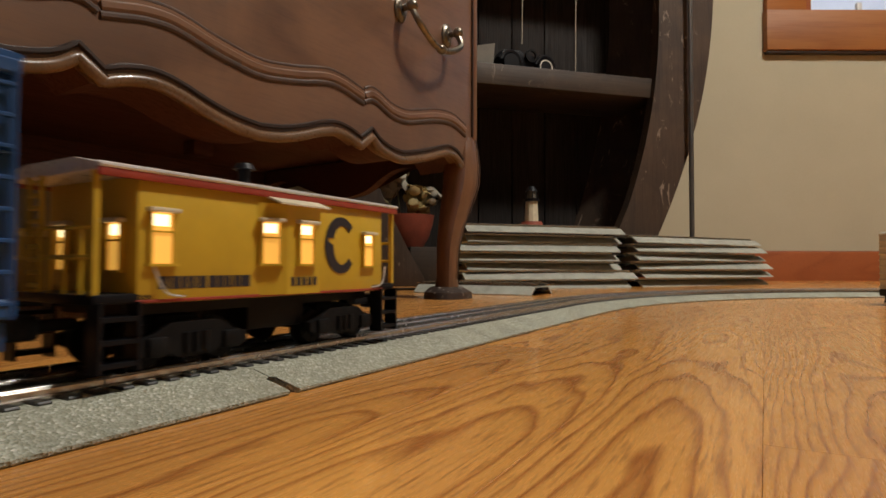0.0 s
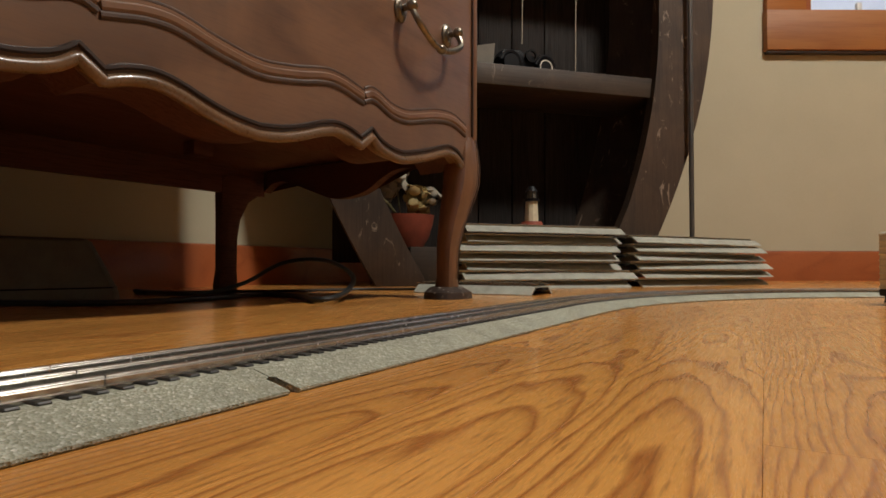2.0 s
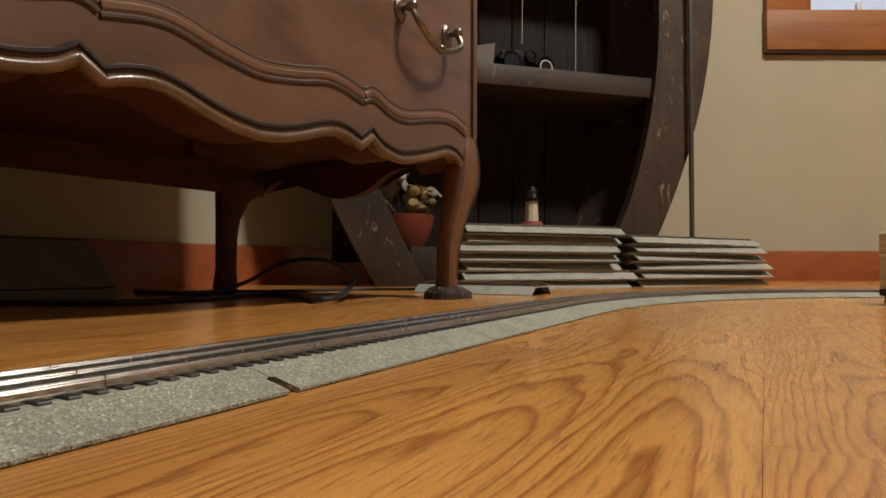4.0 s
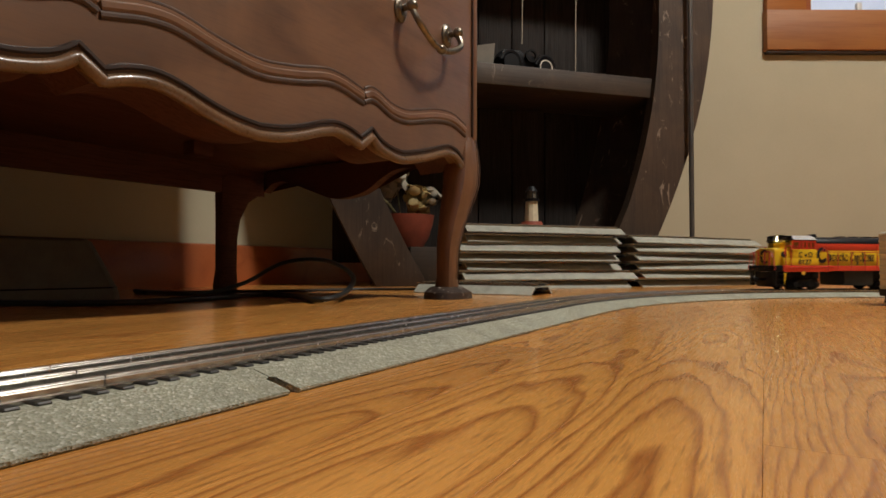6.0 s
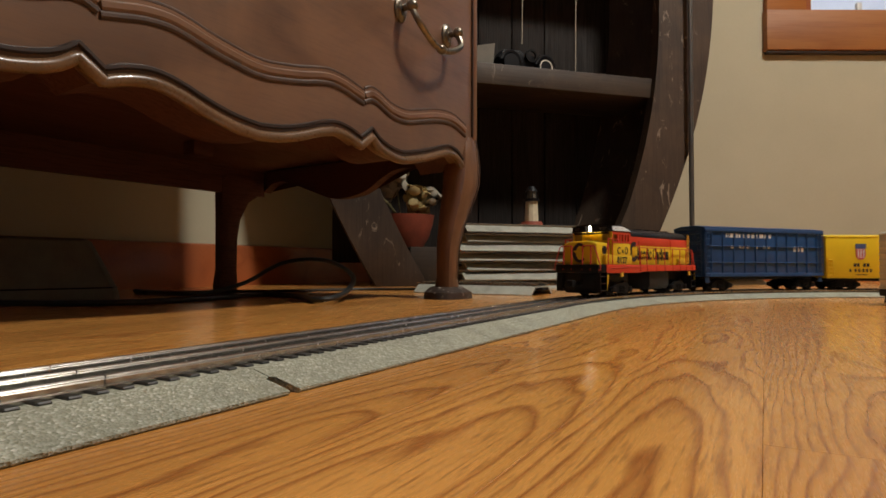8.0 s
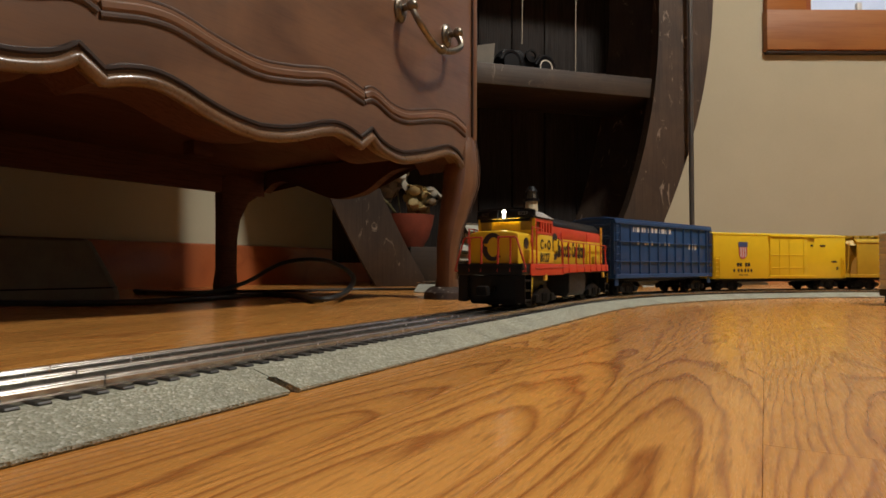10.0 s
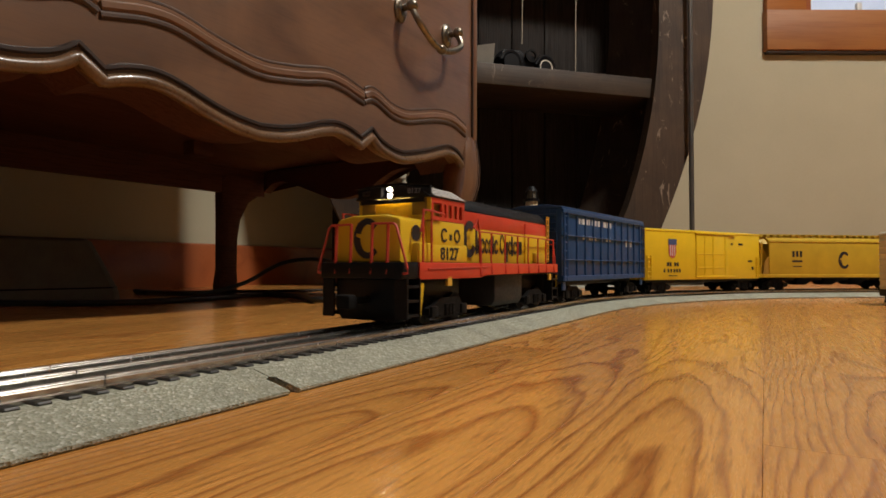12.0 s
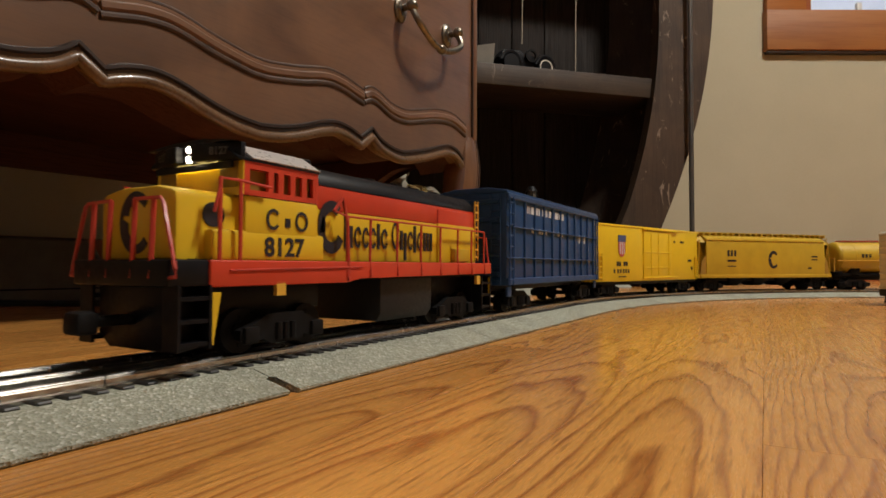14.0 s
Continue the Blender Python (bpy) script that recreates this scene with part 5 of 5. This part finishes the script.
def spare_track(name, a, b, z, flip, width=0.102, label=""):
    """A loose straight section from a to b on the floor plan, its lower face at z."""
    a, b = Vector((*a, 0)), Vector((*b, 0))
    d = b - a
    m = Matrix.Translation((a + b) / 2 + Vector((0, 0, z))) @ Matrix.Rotation(math.atan2(d.y, d.x), 4, "Z")
    t = thing(name, label or "loose grey toy track section stacked with others", "train track", group="spare track sections", at=m)
    L, w = d.length, width / 2
    prof = [(-w, 0.0), (-w, 0.0015), (-w * 0.62, 0.0150), (w * 0.62, 0.0150), (w, 0.0015), (w, 0.0), (w * 0.94, 0.0), (w * 0.58, 0.0128), (-w * 0.58, 0.0128), (-w * 0.94, 0.0)]
    if flip:
        prof = [(x, 0.0130 - z) for x, z in prof[::-1]]
    part("roadbed", slab(prof, (-L / 2, L / 2), "x"), SPARE, t)
    zt = 0.0180 if not flip else -0.0015
    for l in (-HALF_G, 0, HALF_G):
        part("rail", box((0, l, zt), (L, 0.0026, 0.0050), 0.0005, segments=1), RAIL, t, "nickel rail")
    bm = bmesh.new()
    n = int(L / 0.0115)
    for k in range(n):
        box((-L / 2 + (k + 0.5) * L / n, 0, 0.0150 if not flip else 0.0012), (0.0046, 0.054, 0.0022), bm=bm)
    tagged(part("ties", bm, TIE, t, smooth=0), kind="stuff")
    for e in (-1, 1):
        part("connector", box((e * (L / 2 + 0.003), -e * 0.006, 0.0105), (0.012, 0.030, 0.0050), 0.0010, segments=1), DARK, t, "dark plastic connector tab")
        part("rail_pin", rod((e * L / 2, e * HALF_G, zt), (e * (L / 2 + 0.011), e * HALF_G, zt), 0.0012, n=6), RAIL, t)
    return t


SPARE = plain("grey_roadbed_plastic", (0.37, 0.37, 0.315), 0.55, var=0.22, scale=45, relief=0.3, relief_scale=900)


def stacks():
    rnd = random.Random(4)
    la, lb = Vector((-0.585, 1.085)), Vector((-0.315, 1.395))
    side = Vector((-(lb - la).y, (lb - la).x)).normalized()
    for k in range(7):
        a, b = la + side * 0.05, lb + side * 0.05
        d = (b - a).normalized()
        sh, sl = rnd.uniform(-0.012, 0.012), rnd.uniform(-0.006, 0.006)
        if k in (0, 1):
            sh += 0.010
        spare_track("spare_track", (a + d * sh + side * sl), (b + d * (sh + (0.02 if k == 1 else -0.02 * (k > 1))) + side * (sl + rnd.uniform(-0.014, 0.014))), 0.0205 * k, False)
    ra, rb = Vector((-0.295, 1.455)), Vector((-0.030, 1.850))
    side = Vector((-(rb - ra).y, (rb - ra).x)).normalized()
    for k in range(6):
        a, b = ra + side * 0.05, rb + side * 0.05
        d = (b - a).normalized()
        sh, sl = rnd.uniform(-0.012, 0.012) - 0.005 * k, rnd.uniform(-0.006, 0.006)
        spare_track("spare_track", (a + d * sh + side * sl), (b + d * (sh - 0.012 * (k > 3)) + side * (sl + rnd.uniform(-0.014, 0.014))), 0.0215 * k, False)
    spare_track("spare_track", (-0.600, 0.965), (-0.365, 0.965), 0.0, False, label="loose grey track section lying flat on the floor")


stacks()


def lighthouse(at):
    t = thing("lighthouse_figurine", "small cream lighthouse ornament with dark lantern and red base", "ornament", at=at)
    part("base", rod((0, 0, 0), (0, 0, 0.008), 0.024, 0.020, 20), TERRA, t, "red-brown base")
    part("tower", rod((0, 0, 0.008), (0, 0, 0.050), 0.0140, 0.0120, 10), CREAM, t)
    part("gallery", rod((0, 0, 0.049), (0, 0, 0.054), 0.0160, n=16), BLACK, t, "black gallery")
    part("lantern", rod((0, 0, 0.056), (0, 0, 0.070), 0.0095, n=10), GREYBOX, t, "glazed lantern")
    bm = bmesh.new()
    for k in range(6):
        a = math.pi * k / 3
        rod((0.0135 * math.cos(a), 0.0135 * math.sin(a), 0.056), (0.0105 * math.cos(a), 0.0105 * math.sin(a), 0.073), 0.0012, n=6, bm=bm)
    part("mullions", bm, BLACK, t)
    part("cap", rod((0, 0, 0.069), (0, 0, 0.080), 0.0130, 0.006, 14), BLACK, t, "black cap")


lighthouse(Matrix.Translation((-0.506, 1.271, 0.1438)) @ Matrix.Scale(1.15, 4))


def flower_pot():
    p = BOAT @ Matrix.Translation((-0.238, 0.075, 0.0895))
    t = thing("flower_pot", "red terracotta bowl with dried white and yellow flowers", "flower pot", at=p @ Matrix.Scale(1.22, 4))
    prof = [(0.034, 0.0), (0.046, 0.020), (0.053, 0.045), (0.056, 0.062), (0.052, 0.062), (0.044, 0.040), (0.0, 0.034)]
    bm = bmesh.new()
    rings = [[bm.verts.new((r * math.cos(2 * math.pi * k / 24), r * math.sin(2 * math.pi * k / 24), z)) for k in range(24)] for r, z in prof[:-1]]
    for a, b in zip(rings, rings[1:]):
        for k in range(24):
            bm.faces.new((a[k], a[(k + 1) % 24], b[(k + 1) % 24], b[k]))
    bm.faces.new(rings[0][::-1]), bm.faces.new(rings[-1])
    part("bowl", bm, TERRA, t)
    rnd = random.Random(9)
    heads = [(-0.022, -0.02, 0.135, 0.030, PETAL), (0.014, -0.03, 0.092, 0.028, STRAW), (0.046, -0.02, 0.098, 0.022, PETAL), (0.030, 0.0, 0.075, 0.022, STRAW), (-0.035, 0.0, 0.110, 0.022, PETAL)]
    for x, y, z, r, mat_ in heads:
        h = part("stem", tube([(x * 0.3, y * 0.3, 0.034), (x * 0.8, y * 0.8, z * 0.7), (x, y, z)], 0.0014, 6), plain_cached("dry_stem", (0.14, 0.13, 0.06)), t, "dry stem")
        bm = bmesh.new()
        for k in range(46):
            d = Vector((rnd.gauss(0, 1), rnd.gauss(0, 1), rnd.gauss(0, 1))).normalized()
            c = Vector((x, y, z)) + d * r * rnd.uniform(0.45, 0.95)
            q = d.to_track_quat("Z", "Y").to_matrix().to_4x4() @ Matrix.Rotation(rnd.uniform(-0.9, 0.9), 4, "X")
            s = r * rnd.uniform(0.30, 0.5)
            bmesh.ops.create_uvsphere(bm, u_segments=6, v_segments=4, radius=1.0, matrix=Matrix.Translation(c) @ q @ Matrix.Diagonal((s, s * 0.8, s * 0.14, 1)))
        part("flower", bm, mat_, t, "dried papery flower head")
    part("leaf", tube(smooth_line([(0, 0, 0.04), (-0.040, -0.02, 0.085), (-0.062, -0.03, 0.088), (-0.078, -0.03, 0.070)], 5), 0.0022, 6), plain_cached("dry_stem", (0.14, 0.13, 0.06)), t, "drooping dry leaf")


flower_pot()


def toy_car():
    p = BOAT @ Matrix.Translation((0.064, 0.084, 0.525)) @ pose(0, 0, 0, 0, 0, 8) @ Matrix.Scale(0.92, 4)
    t = thing("model_car", "dark vintage model car with white-walled wheel on the shelf", "model car", at=p)
    part("body", slab([(-0.085, 0.018), (0.070, 0.018), (0.078, 0.032), (0.060, 0.044), (0.020, 0.048), (-0.020, 0.066), (-0.070, 0.062), (-0.088, 0.040)], (-0.026, 0.026), "y", bevel=0.006), BLACK, t, "dark car body")
    part("hood", box((0.042, 0, 0.048), (0.055, 0.032, 0.014), 0.006), DARK, t)
    for x in (-0.055, 0.052):
        for s in (1, -1):
            w = part("wheel", rod((x, s * 0.030, 0.0235), (x, s * 0.040, 0.0235), 0.0235, n=24), BLACK, t)
            if x > 0:
                part("white_wall", moved(ring_c(0.0200, 0.0176, 0, 360, 0.0012, 24, 1.0), Matrix.Translation((x, s * 0.0402 - (0.0012 if s < 0 else 0), 0.0235))), PALE, w, "white tyre wall")
            part("fender", tube([(x + 0.030 * math.cos(a), s * 0.034, 0.024 + 0.030 * math.sin(a)) for a in (0.1, 0.6, 1.1, 1.57, 2.0, 2.5, 3.0)], 0.0060, 8), BLACK, t)
    part("spare_ring", moved(ring_c(0.018, 0.013, 0, 360, 0.006, 20, 1.0), Matrix.Translation((0.010, -0.034, 0.052))), DARK, t)
    b = thing("card_box", "small pale cardboard card leaning on the shelf", "card", at=BOAT @ Matrix.Translation((-0.066, 0.024, 0.525)))
    part("sheet", slab([(-0.030, 0.0), (0.030, 0.0), (0.034, 0.056), (-0.024, 0.044)], (-0.002, 0.002), "y"), GREYBOX, b)


toy_car()


def string(x, z0, z1):
    t = thing("cord", "thin pale cord hanging inside the bookcase", "cord", group="hanging cords", at=BOAT)
    part("cord", tube([(x, 0.03, z0), (x + 0.002, 0.03, (z0 + z1) / 2), (x, 0.03, z1)], 0.0013, 6), PETAL, t)


string(0.041, 0.590, 0.92)
string(0.185, 0.526, 0.92)


def cables():
    t = thing("power_cable", "black power cable looped on the floor under the dresser", "cable")
    loop = [(-1.02, 0.20, 0.004), (-0.82, 0.33, 0.004), (-0.70, 0.42, 0.004), (-0.70, 0.56, 0.004), (-0.72, 0.66, 0.004), (-0.62, 0.64, 0.004), (-0.53, 0.575, 0.005), (-0.52, 0.62, 0.012), (-0.60, 0.735, 0.035), (-0.72, 0.80, 0.060), (-0.82, 0.80, 0.055), (-0.86, 0.75, 0.020), (-0.84, 0.66, 0.005), (-0.86, 0.60, 0.004), (-1.0, 0.62, 0.004)]
    part("cord", tube(smooth_line(loop, 7), 0.0040, 8), CABLE, t)
    u = thing("power_cable", "thin black cable lying along the floor", "cable")
    part("cord", tube(smooth_line([(-0.95, 0.60, 0.003), (-0.80, 0.78, 0.003), (-0.74, 0.92, 0.003), (-0.66, 0.97, 0.003), (-0.60, 0.965, 0.006)], 6), 0.0026, 8), CABLE, u)
    g = thing("grey_case", "grey plastic case with sloping sides on the floor", "case", at=pose(-0.86, 0.385, 0, 0, 0, 78))
    part("shell", loft([(0, 0, 0, 0.105, 0.05), (0, 0, 0.012, 0.104, 0.05), (0, 0, 0.050, 0.086, 0.044), (0, 0, 0.082, 0.070, 0.036), (0, 0, 0.086, 0.064, 0.030)], 20, 5.0), GREYBOX, g)
    part("lid_seam", loft([(0, 0, 0.0180, 0.1025, 0.0500), (0, 0, 0.0200, 0.1015, 0.0497)], 20, 5.0), BLACK, g, "dark seam")


cables()


def parked_car():
    t = thing("parked_boxcar", "off-white toy boxcar with black underframe parked on the floor", "freight car", at=Matrix.Translation((0.2225, 1.007, 0)) @ pose(0, 0, 0, 0, 0, 32))
    part("body", box((0, 0, 0.0585), (0.230, 0.056, 0.077), 0.0015), PALE, t)
    for k in range(9):
        part("rib", box((-0.1155, 0, 0.024 + 0.0087 * k), (0.0030, 0.054, 0.0035), 0.0010, segments=1), PALE, t)
    part("underframe", box((-0.002, 0, 0.0165), (0.236, 0.046, 0.009), 0.001), BLACK, t, "black underframe")
    for x in (-0.085, 0.085):
        for s in (1, -1):
            part("wheel", rod((x + 0.0, s * 0.016, 0.0085), (x + 0.0, s * 0.021, 0.0085), 0.0085, n=18), DARK, t)
            part("step", tube([(x * 1.34, s * 0.018, 0.014), (x * 1.36, s * 0.019, 0.002)], 0.0010, 6), BLACK, t, "thin black step wire")


parked_car()

# ---- floor strips, board by board ----


SKEW = Matrix.Translation((-0.009, 0.3, 0)) @ pose(0, 0, 0, 0, 0, 1.4) @ Matrix.Translation((0.009, -0.3, 0))      # the boards lie a little askew to the track


def floor_strips():
    rnd = random.Random(21)
    w, gap, h = 0.055, 0.00008, 0.016
    meshes = {}
    rest = bmesh.new()
    col0, cols = -24, 108
    for i in range(col0, col0 + cols):
        x = -0.0085 + w * (i + 0.5)
        y = -3.55 + rnd.uniform(0, 0.5)
        if i == -1:
            y = 0.392 - 4 * 0.8
        if i == 0:
            y = 0.188 - 4 * 0.8
        while y < 3.6:
            L = rnd.choice((0.5, 0.65, 0.8, 0.95)) if i not in (-1, 0) else 0.8
            near = -0.85 < x < 0.85 and y + L > -0.1 and y < 1.9
            if near:
                if L not in meshes:
                    ob = link("strip", box((0, 0, -h / 2), (w - gap, L - gap, h), 0.0001, segments=1), OAK_BOARD, 0)
                    meshes[L] = ob.data
                    bpy.data.objects.remove(ob)
                same("strip", meshes[L], FLOOR, SKEW @ Matrix.Translation((x, y + L / 2, 0)))
            else:
                box((x, y + L / 2, -h / 2), (w - gap, L - gap, h), bm=rest)
            y += L
    bmesh.ops.transform(rest, matrix=SKEW, verts=rest.verts)
    tagged(part("strips", rest, OAK, FLOOR, smooth=0), kind="stuff")


floor_strips()

# ---- the train's run ----
FRONT_ROWS = [(0, 2.72), (2, 2.24), (4, 1.755), (5.5, 1.394), (6.0, 1.284), (6.5, 1.166), (7.0, 1.043), (7.5, 0.926), (8.0, 0.830), (8.5, 0.756), (9.0, 0.692), (9.5, 0.635), (10.0, 0.583),
              (10.5, 0.536), (11.0, 0.494), (11.5, 0.448), (12.0, 0.405), (12.5, 0.366), (13.0, 0.328), (13.5, 0.290), (14.0, 0.258)]
TAIL_ROWS = [(0, 0.187), (0.5, 0.112), (1.0, 0.044), (1.5, -0.022), (2.0, -0.086), (3.0, -0.214), (5.0, -0.464), (8.0, -0.834), (11.0, -1.204), (14.0, -1.564)]


def smooth_value(rows, t):
    ts, vs = zip(*rows)
    for k in range(len(ts) - 1):
        if t <= ts[k + 1]:
            break
    def slope(j):
        a, b = max(j - 1, 0), min(j + 1, len(ts) - 1)
        return (vs[b] - vs[a]) / (ts[b] - ts[a])
    h = ts[k + 1] - ts[k]
    u = (t - ts[k]) / h
    return ((2 * u ** 3 - 3 * u ** 2 + 1) * vs[k] + (u ** 3 - 2 * u ** 2 + u) * h * slope(k) + (-2 * u ** 3 + 3 * u ** 2) * vs[k + 1] + (u ** 3 - u ** 2) * h * slope(k + 1))


def stand(s, half):
    """A car's pose with its trucks half before and behind s."""
    a, b = on_track(s - half, 0, RAIL_Z), on_track(s + half, 0, RAIL_Z)
    d = a - b
    return Matrix.Translation((a + b) / 2) @ Matrix.Rotation(math.atan2(d.y, d.x), 4, "Z")


def run(car, rows, offset, half):
    walk(car, [(t * 0.25, stand(smooth_value(rows, t * 0.25) + offset, half)) for t in range(57)])
    # each axle rolls by the way gone; a row whenever it has turned some 70 degrees
    last = round(14.0 * FPS)
    way = [smooth_value(rows, 0) - smooth_value(rows, k / FPS) for k in range(last + 1)]
    for wheel in [o for o in car.children_recursive if o.name.startswith("wheelset")]:
        r, home = wheel["radius"], wheel.matrix_basis.translation.copy()
        keyed, done = [], None
        for k in range(last + 1):
            a = way[k] / r
            nxt = way[min(k + 1, last)] / r
            if done is None or k == last or abs(nxt - done) > 1.35:
                keyed.append((k / FPS, Matrix.Translation(home) @ Matrix.Rotation(a, 4, "Y")))
                done = a
        walk(wheel, keyed)


def motions():
    run(LOCO, FRONT_ROWS, 0.0, 0.080)
    run(BLUE_CAR, FRONT_ROWS, 0.289, 0.090)
    run(YELLOW_CAR, FRONT_ROWS, 0.569, 0.101)
    run(HOPPER, FRONT_ROWS, 0.862, 0.108)
    run(TANKER, FRONT_ROWS, 1.146, 0.089)
    run(TAIL_BLUE, TAIL_ROWS, -0.232, 0.090)
    run(CABOOSE, TAIL_ROWS, 0.0, 0.043)


motions()
